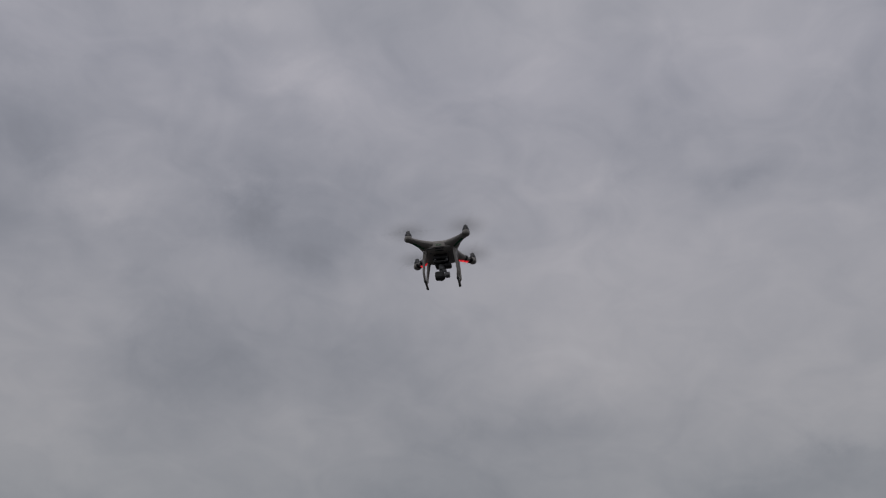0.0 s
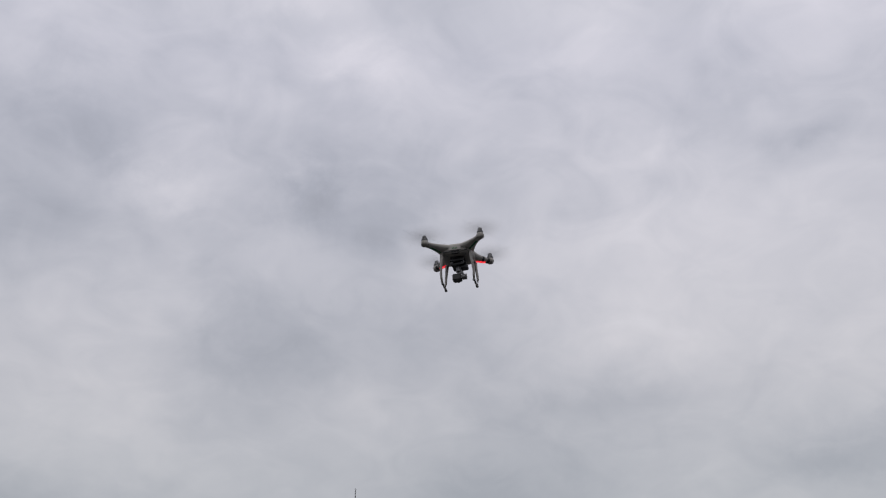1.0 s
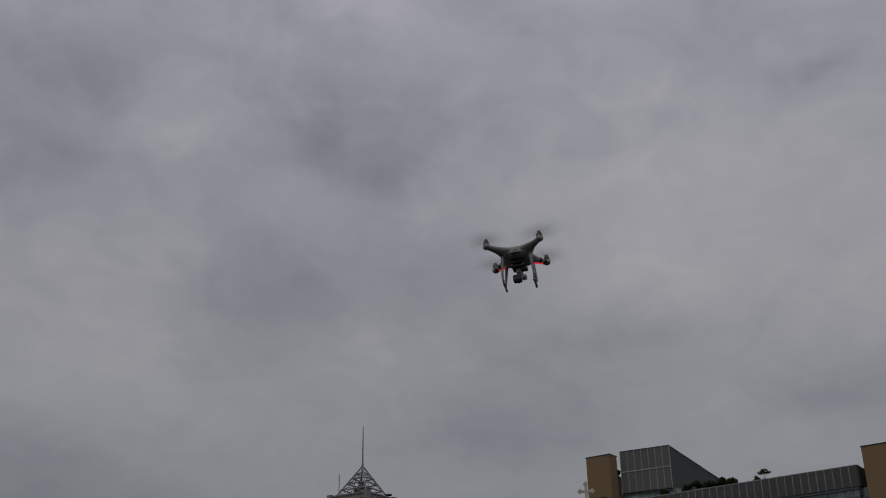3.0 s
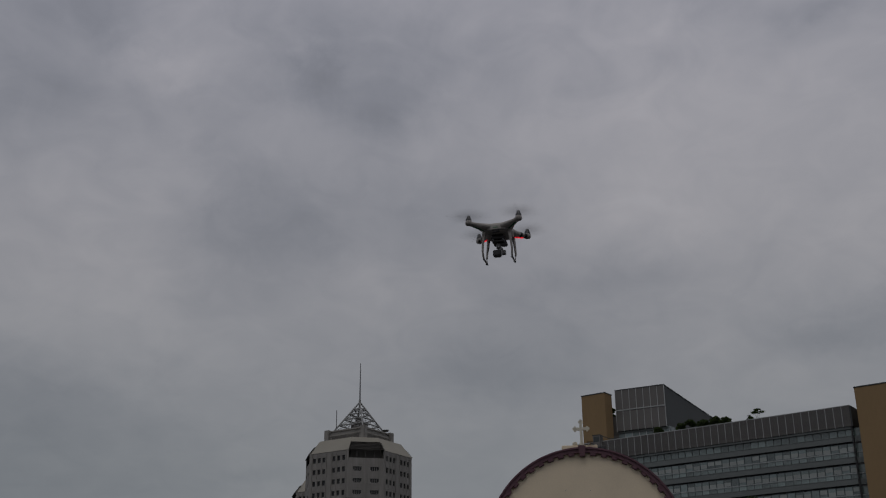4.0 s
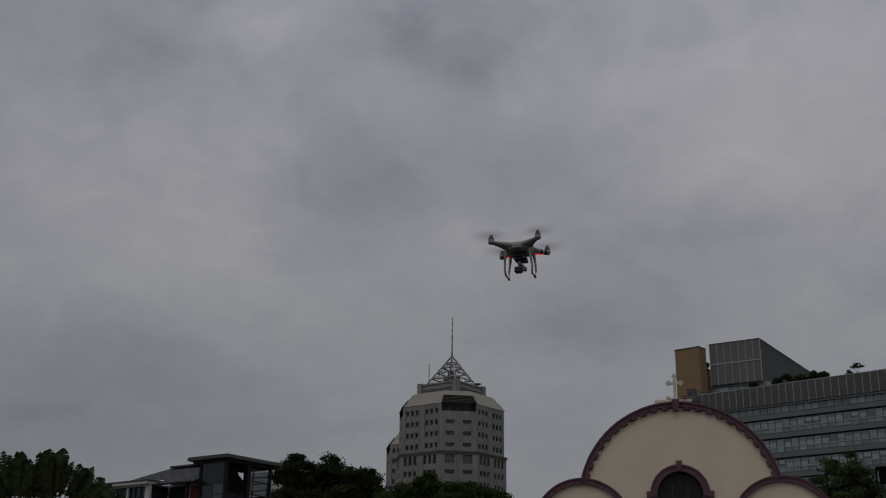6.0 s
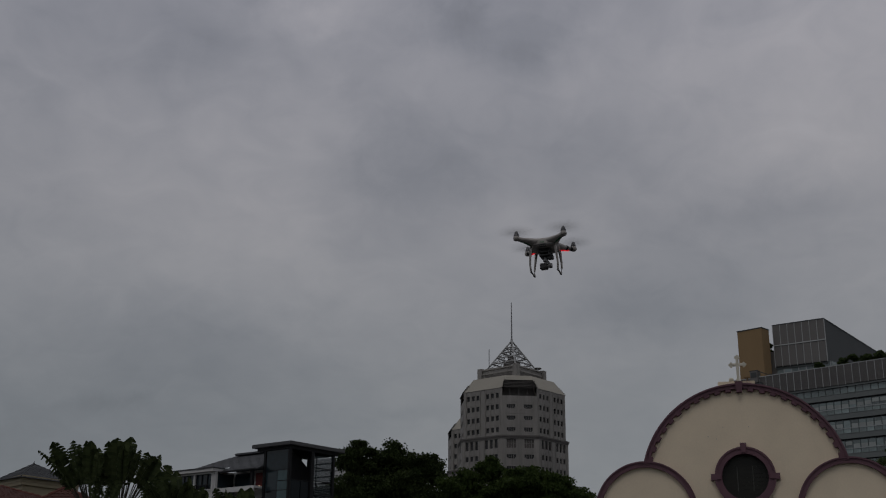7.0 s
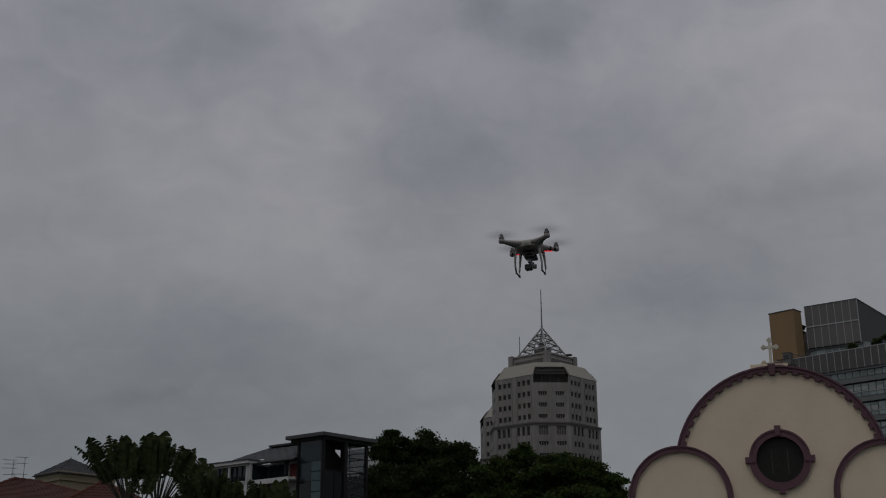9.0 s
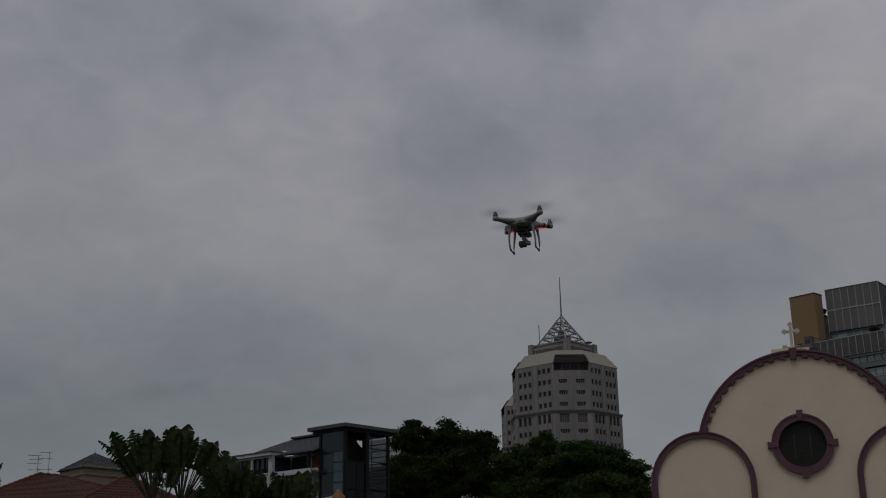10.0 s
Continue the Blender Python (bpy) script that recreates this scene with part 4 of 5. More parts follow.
def make_block():
    """Local axes: x along the facade, -y out of it, z above eye height."""
    hb = thing("office_block", pose(*polar(HB_AZ, HB_P, EYE), 0, 0, -HB_AZ), "long office block with louvre parapet and glazed floors", "office block")
    x0, x1, mod = -115.0, -59.5, 1.46
    n = int((x1 - x0) / mod)
    lo = x1 - n * mod
    body = bmesh.new()
    box(body, lo - 2, x1 - 0.4, 0.75, 40, -EYE, 42.4)
    part("core", body, SOFFIT, hb)
    roof = bmesh.new()
    box(roof, lo - 2, x1, 0.3, 40, 42.4, 45.2)
    part("roof", roof, SIDE_METAL, hb)

    def shared(name, mat, *dims, bevel=0.0):
        b = boxed(*dims, bevel=bevel)
        me = bpy.data.meshes.new(name)
        b.to_mesh(me)
        me.materials.append(mat)
        return me

    panel = shared("louvre_panel", LOUVRE, 0.05, mod - 0.05, -0.28, 0.0, 42.6, 46.25, bevel=0.02)
    seam = shared("seam", LOUVRE_SEAM, -0.045, 0.045, -0.34, 0.0, 42.6, 46.2)
    blade = bmesh.new()
    for k in range(17):
        z = 42.72 + 0.21 * k
        box(blade, 0.06, mod - 0.06, -0.34, -0.28, z, z + 0.07)
    me_blades = bpy.data.meshes.new("grille")
    blade.to_mesh(me_blades)
    me_blades.materials.append(LOUVRE)
    for k in range(n):
        x = lo + k * mod
        pn = child("louvre_panel", panel, hb, m=Matrix.Translation((x, 0, 0)))
        child("grille", me_blades, pn)
        child("seam", seam, hb, m=Matrix.Translation((x, 0, 0)))
    part("parapet_cap", boxed(lo, x1, -0.36, 0.3, 46.25, 46.37), LOUVRE_SEAM, hb)
    # end of the louvre screen, set back along the short side
    part("end_screen", boxed(x1 - 0.06, x1 + 0.2, -0.28, 14, 42.6, 46.25), SIDE_METAL, hb)
    part("end_wall", boxed(x1 - 0.5, x1 - 0.1, 0.75, 38, -EYE, 42.5), SIDE_METAL, hb)
    # clerestory
    part("soffit_trim", boxed(lo, x1, -0.1, 0.7, 42.2, 42.55), SPANDREL, hb)
    cl = shared("pane", FACADE_GLASS, 0.06, mod - 0.06, 0.35, 0.42, 0.0, 1.15)
    mul = shared("mullion", SPANDREL, -0.05, 0.05, 0.2, 0.45, 0.0, 1.15)
    for k in range(n):
        child("pane", cl, hb, m=Matrix.Translation((lo + k * mod, 0, 41.05)))
        child("mullion", mul, hb, m=Matrix.Translation((lo + k * mod, 0, 41.05)))
    # storeys: proud spandrel, groove coloured dark for its shade, two rows of glass with a pale transom between
    up = shared("pane", FACADE_GLASS_SHADED, 0.05, mod - 0.05, 0.22, 0.30, 0.0, 1.36)
    blind = shared("blind", BLIND, 0.09, mod - 0.09, 0.19, 0.215, 0.0, 0.70)
    dn = shared("pane", FACADE_GLASS, 0.05, mod - 0.05, 0.16, 0.24, 0.0, 0.84)
    mu = shared("mullion", MULLION, -0.06, 0.06, 0.10, 0.6, 0.0, 2.46)
    draw = random.Random(77)
    lower = bmesh.new()
    for s in range(10):
        top = 39.97 - 3.70 * s
        sp = bmesh.new()
        box(sp, lo, x1 - 0.3, -0.06, 0.8, top, top + 1.04)
        box(sp, lo, x1 - 0.3, -0.12, 0.8, top + 0.95, top + 1.05)
        band = part("spandrel", sp, SPANDREL, hb)
        part("groove_shade", boxed(lo, x1 - 0.3, 0.5, 0.75, top - 0.30, top - 0.002), SOFFIT, band)
        part("transom", boxed(lo, x1 - 0.3, 0.06, 0.6, top - 1.86, top - 1.68), TRANSOM, band)
        if s < 4:
            for k in range(n):
                x = lo + k * mod
                if s < 3:
                    child("pane", up, band, m=Matrix.Translation((x, 0, top - 1.68)))
                    child("pane", dn, band, m=Matrix.Translation((x, 0, top - 2.70)))
                    child("mullion", mu, band, m=Matrix.Translation((x, 0, top - 2.70)))
                    if draw.random() < 0.86:
                        child("blind", blind, band, m=Matrix.Translation((x, 0, top - 1.67 + draw.choice((0.0, 0.0, 0.0, 0.08, 0.15, 0.5)))))
                else:
                    box(lower, x + 0.05, x + mod - 0.05, 0.22, 0.30, top - 1.68, top - 0.24)
                    box(lower, x + 0.05, x + mod - 0.05, 0.16, 0.24, top - 2.70, top - 1.86)
        else:
            box(lower, lo, x1 - 0.3, 0.3, 0.4, top - 2.70, top - 0.24)
    tagged(part("pane", lower, FACADE_GLASS, hb), kind="stuff")
    # narrow glazed bay between the corner and the stair tower
    strip = part("corner_bay", boxed(x1 - 0.05, -57.9, 0.62, 0.72, -EYE, 42.4), FACADE_GLASS, hb)
    for s in range(5):
        top = 39.97 - 3.70 * s
        part("spandrel", boxed(x1 - 0.05, -57.9, 0.48, 0.62, top, top + 1.0), SPANDREL, strip)
        # dark strip that paints the shade under the spandrel
        part("groove_shade", boxed(x1 - 0.05, -57.9, 0.55, 0.62, top - 0.3, top - 0.004), SOFFIT, strip)
        part("transom", boxed(x1 - 0.05, -57.9, 0.52, 0.62, top - 1.86, top - 1.68), TRANSOM, strip)
    part("downpipe", tube(bmesh.new(), [(x1 - 0.1, -0.2, 42.5), (x1 + 0.05, -0.2, -EYE)], 0.14, 8), SOFFIT, hb)
    # set-back glazed storey under the upper box
    part("setback_storey", boxed(-108.0, -97.8, 8.0, 30, 45.2, 49.3), FACADE_GLASS_SHADED, hb)
    sb = bmesh.new()
    for k in range(8):
        box(sb, -107.9 + 1.4 * k, -107.78 + 1.4 * k, 7.9, 8.0, 45.2, 49.3)
    part("setback_mullion", sb, TRANSOM, hb)


make_block()


def make_upper_box():
    az0, d0, turn = 19.48, 233.0, 39.3
    p = polar(az0, d0, EYE)
    ub = thing("plant_room", pose(p.x, p.y, p.z, 0, 0, -turn), "grey panelled plant room on the block's roof", "plant room")
    w = 10.5
    z0, z1, zm = 49.2, 57.9, 53.6
    part("body", boxed(0.05, w - 0.05, 0.05, 46, z0, z1 - 0.1), SIDE_METAL, ub)
    cell = w / 7
    me = bpy.data.meshes.new("panel")
    b = boxed(0.07, cell - 0.07, -0.12, 0.06, 0.12, 4.2, bevel=0.02)
    b.to_mesh(me)
    me.materials.append(LOUVRE)
    for k in range(7):
        for z in (z0, zm + 0.1):
            child("panel", me, ub, m=Matrix.Translation((k * cell, 0, z - (0.0 if z == z0 else 0.06))))
    rails = bmesh.new()
    for k in range(8):
        box(rails, k * cell - 0.05, k * cell + 0.05, -0.16, 0.05, z0, z1)
    part("seam", rails, LOUVRE_SEAM, ub)
    hr = bmesh.new()
    box(hr, 0, w, -0.2, 0.05, zm - 0.1, zm + 0.12)
    part("rail", hr, LOUVRE_SEAM, ub)
    part("cap", boxed(-0.05, w + 0.05, -0.2, 46, z1 - 0.1, z1 + 0.06), SIDE_METAL, ub)
    part("underside", boxed(0.3, w - 0.3, 3.2, 40, z0 - 0.5, z0), SOFFIT, ub)
    # glazed strip below the panels, and the low screen that joins the stair tower
    pane = cell * 0.92
    for k in range(7):
        part("strip_pane", boxed(k * cell + 0.06, k * cell + pane, 0.55, 0.62, 45.2, z0 - 0.35), FACADE_GLASS, ub)
        part("strip_mullion", boxed(k * cell + pane, (k + 1) * cell + 0.06, 0.5, 0.66, 45.2, z0 - 0.35), TRANSOM, ub)
    part("strip_head", boxed(0.0, w, 0.3, 0.7, z0 - 0.35, z0), SPANDREL, ub)
    for k in range(2):
        part("link_screen", boxed(-2.6 + 1.3 * k, -1.36 + 1.3 * k, 0.9, 5.0, 45.2, 52.7, bevel=0.03), LOUVRE, ub)


make_upper_box()


def make_slab(az, d, width, depth, top, label):
    p = polar(az, d, EYE)
    sl = thing("stair_tower", pose(p.x, p.y, p.z, 0, 0, -HB_AZ), label, "stair tower", "ochre stair towers")
    part("body", boxed(0, width, 0, depth, -EYE, top, bevel=0.05), OCHRE, sl)
    part("coping", boxed(-0.08, width + 0.08, -0.08, depth + 0.08, top, top + 0.18), SIDE_METAL, sl)
    part("vent", boxed(width * 0.55, width * 0.9, -0.12, 0.02, top - 17.0, top - 10.5), SIDE_METAL, sl)
    return sl


make_slab(17.75, 233.0, 5.5, 3.0, 56.9, "ochre clad stair tower beside the grey plant room")


def roof_unit():
    p = polar(17.95, 228.0, EYE)
    ru = thing("roof_unit", pose(p.x, p.y, p.z, 0, 0, -HB_AZ + 8), "grey metal plant unit on the roof before the ochre tower", "plant unit")
    part("casing", boxed(1.15, 2.7, 0, 1.6, 45.2, 47.5, bevel=0.04), LOUVRE, ru)
    part("lid", boxed(1.1, 2.75, -0.06, 1.66, 47.5, 47.62), SIDE_METAL, ru)
    part("grille", boxed(1.35, 2.5, -0.05, 0.02, 46.2, 47.2), SIDE_METAL, ru)
    part("support", boxed(0.5, 3.4, 0.2, 1.8, 44.6, 45.2), SIDE_METAL, ru)
    part("stair_rail", tube(bmesh.new(), [(2.8, 0.4, 47.4), (4.6, 0.4, 46.6), (6.0, 0.4, 46.5)], 0.08, 6), SIDE_METAL, ru)


roof_unit()
make_slab(31.04, 207.0, 16.0, 12.0, 49.0, "ochre clad stair tower at the end of the block")


# ---- trees ----
def leaf_mesh(name, clumps, per, size, mat, seed):
    """Many small leaves in clumps (x, y, z, radius): one mesh, each leaf a bent blade of two quads."""
    rng = np.random.default_rng(seed)
    cl = np.array(clumps)
    n = len(cl) * per
    idx = np.repeat(np.arange(len(cl)), per)
    v = rng.normal(size=(n, 3))
    v /= np.linalg.norm(v, axis=1)[:, None]
    r = cl[idx, 3] * rng.uniform(0.0, 1.0, n) ** 0.45 * rng.uniform(0.75, 1.3, n)
    c = cl[idx, :3] + v * r[:, None] * np.array([1.1, 1.1, 0.62])
    along = rng.normal(size=(n, 3)) + v * 0.8 - np.array([0, 0, 0.35])
    along /= np.linalg.norm(along, axis=1)[:, None]
    across = np.cross(along, rng.normal(size=(n, 3)) + np.array([0, 0, 0.9]))
    across /= np.linalg.norm(across, axis=1)[:, None]
    ln = size * rng.uniform(0.6, 1.35, n)[:, None]
    wd = ln * rng.uniform(0.24, 0.36, n)[:, None]
    up = np.cross(across, along)
    a, b = c - along * ln / 2, c + along * ln / 2
    mid = c + up * ln * 0.10
    pts = np.stack([a, mid + across * wd, b, mid - across * wd], axis=1).reshape(-1, 3)
    faces = [(4 * i, 4 * i + 1, 4 * i + 2, 4 * i + 3) for i in range(n)]
    me = bpy.data.meshes.new(name)
    me.from_pydata(pts.tolist(), [], faces)
    me.materials.append(mat)
    return me


def make_tree(place, label, lobes, per=220, size=0.2, mat=LEAVES, seed=1, trunk=0.3, density=1.0, name="tree", group=""):
    """lobes: (x, y, z, rx, rz) masses of the crown above the foot; each gets clumps over its surface."""
    rng = random.Random(seed)
    tr = thing(name, Matrix.Translation(place), label, "tree" if name == "tree" else "shrub", group)
    clumps, ends = [], []
    for x, y, z, rx, rz in lobes:
        for _ in range(int(density * (5 + 9 * rx * rz))):
            a, s = rng.uniform(0, 2 * math.pi), rng.uniform(-0.55, 1.0)
            c = math.sqrt(1 - s * s)
            f = rng.uniform(0.55, 1.04)
            cr = rng.uniform(0.42, 0.85) * min(1.0, 0.4 + 0.25 * rx)
            clumps.append((x + rx * c * math.cos(a) * f, y + rx * c * math.sin(a) * f, z + rz * s * f, cr))
        for _ in range(int(density * (1 + 2.2 * rx * rz))):
            clumps.append((x + rx * rng.uniform(-0.5, 0.5), y + rx * rng.uniform(-0.4, 0.4), z + rz * rng.uniform(-0.6, 0.5), 0.45 * rx + 0.2))
        ends.append((x, y, z))
    child("crown", leaf_mesh("crown", clumps, per, size, mat, seed), tr)
    top = max(z for _, _, z, _, _ in lobes) * 0.45
    part("trunk", tube(bmesh.new(), [(0, 0, 0), (0.1 * trunk, 0, top * 0.5), (0, 0.1, top)], [trunk * 1.25, trunk * 0.9, trunk * 0.75], 10), BARK, tr, smooth=True)
    for x, y, z in ends:
        part("limb", tube(bmesh.new(), [(0, 0.05, top * 0.95), (x * 0.45, y * 0.45, top + (z - top) * 0.5), (x, y, z)], [trunk * 0.55, trunk * 0.36, trunk * 0.12], 7), BARK, tr, smooth=True)
    return tr


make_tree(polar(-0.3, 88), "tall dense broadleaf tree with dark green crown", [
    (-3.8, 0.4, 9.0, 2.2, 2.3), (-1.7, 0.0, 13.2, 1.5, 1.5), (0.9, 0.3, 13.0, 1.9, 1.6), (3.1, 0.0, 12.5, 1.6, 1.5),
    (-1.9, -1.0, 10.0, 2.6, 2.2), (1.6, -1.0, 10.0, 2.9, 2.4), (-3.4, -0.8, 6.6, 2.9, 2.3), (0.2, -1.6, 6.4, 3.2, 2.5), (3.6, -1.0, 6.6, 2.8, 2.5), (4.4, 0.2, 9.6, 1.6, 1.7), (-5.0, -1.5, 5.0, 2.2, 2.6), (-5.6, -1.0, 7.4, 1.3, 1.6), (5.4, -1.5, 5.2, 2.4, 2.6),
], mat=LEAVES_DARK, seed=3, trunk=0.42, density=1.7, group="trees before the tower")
make_tree(polar(5.1, 84), "broadleaf tree with uneven dark green crown", [
    (0.1, 0.0, 12.0, 0.9, 1.0), (-2.0, 0.2, 10.9, 1.6, 1.3), (0.2, -0.5, 9.2, 2.2, 1.9), (1.9, 0.0, 10.6, 1.5, 1.3), (-2.2, -1.0, 7.2, 2.4, 2.1), (1.4, -1.2, 6.6, 2.6, 2.2), (-0.4, -1.6, 5.2, 2.8, 2.0),
], seed=11, trunk=0.34, density=1.7, group="trees before the tower")
make_tree(polar(8.2, 82), "broadleaf tree with spreading dark green crown", [
    (-1.6, 0.0, 10.9, 1.7, 1.2), (0.2, 0.2, 10.6, 1.5, 1.2), (1.6, 0.0, 9.7, 1.3, 1.2), (-0.6, -0.8, 8.0, 2.6, 2.0), (2.2, -0.4, 7.6, 1.6, 1.5), (-0.2, -1.2, 5.6, 2.8, 1.9), (2.9, 0.0, 6.2, 1.2, 1.4), (3.2, -1.0, 4.6, 1.6, 1.6),
], seed=17, trunk=0.32, density=1.7, group="trees before the tower")
make_tree(polar(25.3, 62), "small wispy light green tree behind the church", [
    (0.0, 0.0, 10.0, 1.1, 0.85), (-0.9, 0.2, 9.0, 1.0, 0.8), (0.9, 0.0, 9.3, 0.9, 0.8), (0.1, -0.4, 8.3, 1.5, 1.1), (-0.3, 0.0, 6.8, 1.6, 1.2), (1.3, 0.0, 8.6, 0.8, 0.7), (-1.4, 0.0, 8.2, 0.8, 0.7),
], per=210, size=0.13, mat=LEAVES_LIGHT, seed=23, trunk=0.2)
make_tree(polar(-21.9, 72), "small dark tree beside the red roof", [(0.0, 0.0, 9.3, 0.9, 0.95), (-0.3, 0.2, 7.7, 1.3, 1.2)], per=160, seed=29, trunk=0.16)


# plants on the roof of the block
def roof_place(az, back, z):
    p = polar(HB_AZ, HB_P)
    e = Vector((math.cos(radians(HB_AZ)), -math.sin(radians(HB_AZ)), 0))
    n = Vector((math.sin(radians(HB_AZ)), math.cos(radians(HB_AZ)), 0))
    s = (HB_P + back) * math.tan(radians(az - HB_AZ))
    return p + e * s + n * back + Vector((0, 0, z))


for az, back, r, h, seed in ((21.5, 3.0, 0.6, 2.3, 41), (22.6, 4.0, 0.7, 2.6, 42), (23.1, 4.0, 0.6, 3.0, 43), (23.8, 4.0, 0.9, 2.7, 44), (24.3, 4.0, 0.8, 2.9, 45), (24.8, 4.0, 0.7, 2.6, 46)):
    make_tree(roof_place(az, back, 45.2 + EYE), "dark green shrub planted on the block's roof", [(0, 0, h, r * 1.3, 0.75), (r, 0.2, h - 0.3, r, 0.6)], per=150, size=0.34, mat=LEAVES_LIGHT, seed=seed, trunk=0.1, name="shrub", group="roof garden shrubs")
make_tree(roof_place(26.4, 4.0, 45.2 + EYE), "small roof garden tree with flat crown", [(0, 0, 3.65, 0.55, 0.35), (0.6, 0, 3.3, 0.55, 0.2), (-0.6, 0, 3.15, 0.45, 0.2)], per=26, size=0.28, seed=51, trunk=0.09)
make_tree(roof_place(25.95, 4.5, 45.2 + EYE), "thin sparse roof garden sapling", [(0, 0, 2.4, 0.7, 0.6)], per=40, size=0.3, seed=52, trunk=0.06)
make_tree(polar(19.25, 236.5, 48 + EYE), "creeper hanging between the roof boxes", [(0, 0, 6.4, 0.5, 0.6), (0.3, 0, 5.2, 0.6, 0.7), (0, 0, 4.2, 0.6, 0.6)], per=110, size=0.4, seed=53, trunk=0.1, name="shrub")


# ---- glass lift tower and white house ----
LIFT_AT = polar(-4.81, 72.0, EYE)
LIFT = pose(LIFT_AT.x, LIFT_AT.y, LIFT_AT.z, 0, 0, 49)
DARK_STEEL = surface("charcoal_steel", (0.013, 0.0135, 0.015), 0.65, 0.0, vary=0.12, scale=1, grain=8, bump=0.0, spec=0.2)
PANE_BLUE = glass("blue_grey_lift_glass", (0.015, 0.023, 0.028), 0.06, vary=0.5, spec=0.35)
PANE_TEAL = glass("teal_lift_glass", (0.035, 0.062, 0.068), 0.08, vary=0.6, spec=0.45)
PANE_DARK = glass("dark_landing_glass", (0.007, 0.010, 0.013), 0.06, vary=0.5, spec=0.12)
PANE_CLEAR = glass("clear_lift_glass", (0.022, 0.032, 0.036), 0.05, alpha=0.4, spec=0.4)
ROOF_EDGE = surface("grey_roof_metal", (0.062, 0.062, 0.065), 0.5, 0.2, vary=0.1, scale=0.8, grain=8, bump=0.0)
WHITE = surface("white_render", (0.52, 0.52, 0.51), 0.85, vary=0.07, scale=0.7, grain=10)
RED = surface("red_panel", (0.15, 0.02, 0.018), 0.6, vary=0.15, scale=2, grain=20)
TILE_GREY = surface("grey_roof_tile", (0.060, 0.063, 0.068), 0.8, vary=0.2, scale=1.2, grain=12, spread=0.3)


def make_lift():
    lt = thing("lift_tower", LIFT, "glass lift tower with dark steel frame and flat roof", "lift tower")
    rf = bmesh.new()
    box(rf, -0.35, 4.65, -0.35, 3.2, 10.42, 10.66, bevel=0.03)
    roof = part("roof", rf, ROOF_EDGE, lt)
    part("soffit", boxed(-0.1, 4.3, -0.1, 2.9, 10.22, 10.42), DARK_STEEL, roof)
    for x, y in ((0, 0), (3.9, 0), (0, 2.2), (3.9, 2.2), (1.9, 0)):
        w = 0.10 if (x, y) != (1.9, 0) else 0.15
        part("post", boxed(x - w, x + w, y - w, y + w, -EYE, 10.22, bevel=0.02), DARK_STEEL, lt)
    # the glazed face beside the house: tall sheets above, smaller ones with rails below
    for k, (z0, z1) in enumerate(((8.95, 10.2), (7.7, 8.92), (6.45, 7.67), (5.2, 6.42), (2.6, 5.17), (-EYE, 2.57))):
        cut = 2.06 if k == 0 else 1.0
        part("pane", boxed(-0.03, 0.03, 0.14, cut, z0, z1), PANE_BLUE if k == 0 else PANE_TEAL, lt, "" if k == 0 else "teal glass")
        if k:
            part("pane", boxed(-0.03, 0.03, 1.04, 2.06, z0, z1), PANE_BLUE, lt)
            part("mullion", boxed(-0.035, 0.035, 1.0, 1.04, z0, z1), DARK_STEEL, lt)
        part("rail", boxed(-0.045, 0.045, 0.12, 2.08, z0 - 0.03, z0), DARK_STEEL, lt)
        if k:
            part("rail", boxed(-0.045, 0.045, 0.12, 1.0, z0 + 0.55, z0 + 0.60), DARK_STEEL, lt)
    # the open face: landing doors below, clear sheets towards the outer corner
    for k in range(7):
        z = 10.05 - 1.75 * k
        for a, b in ((0.14, 0.94), (1.0, 1.72)):
            if k > 0:
                part("pane", boxed(a, b, -0.03, 0.03, z - 1.66, z), PANE_DARK, lt)
        part("rail", boxed(0.12, 1.75, -0.06, 0.06, z - 1.72, z - 1.665), DARK_STEEL, lt)
        if k < 6:
            part("pane", boxed(2.1, 3.78, -0.03, 0.03, z - 1.66, z), PANE_CLEAR, lt, "clear glass")
            part("pane", boxed(3.87, 3.93, 0.14, 2.06, z - 1.66, z), PANE_CLEAR, lt, "clear glass")
    for k in range(20):
        z = 9.75 - 0.42 * k
        part("brace", boxed(3.85, 3.95, 0.1, 2.1, z - 0.05, z + 0.015), DARK_STEEL, lt)
        if k % 2:
            part("brace", boxed(2.05, 3.8, -0.06, 0.02, z - 0.1, z - 0.04), DARK_STEEL, lt)
    # shaft wall with a raked top, and the car inside
    rake = bmesh.new()
    lo = [rake.verts.new((x, 0.95, z)) for x, z in ((0.35, -EYE), (2.6, -EYE), (2.6, 9.3), (1.35, 10.2), (0.35, 10.2))]
    face = rake.faces.new(lo)
    ext = bmesh.ops.extrude_face_region(rake, geom=[face])
    bmesh.ops.translate(rake, vec=(0, 0.1, 0), verts=[v for v in ext["geom"] if isinstance(v, bmesh.types.BMVert)])
    bmesh.ops.recalc_face_normals(rake, faces=rake.faces)
    part("shaft_wall", rake, DARK_STEEL, lt)
    part("shaft_wall", boxed(1.85, 3.7, 2.06, 2.12, -EYE, 9.45), DARK_STEEL, lt)
    part("lift_car", boxed(0.5, 1.7, 1.15, 2.05, 4.0, 6.4, bevel=0.05), GREY_PLASTIC, lt)
    part("guide_rail", boxed(3.3, 3.4, 1.6, 1.7, -EYE, 10.1), DARK_STEEL, lt)
    part("guide_rail", boxed(3.3, 3.36, 0.9, 0.96, -EYE, 10.1), DARK_STEEL, lt)


make_lift()


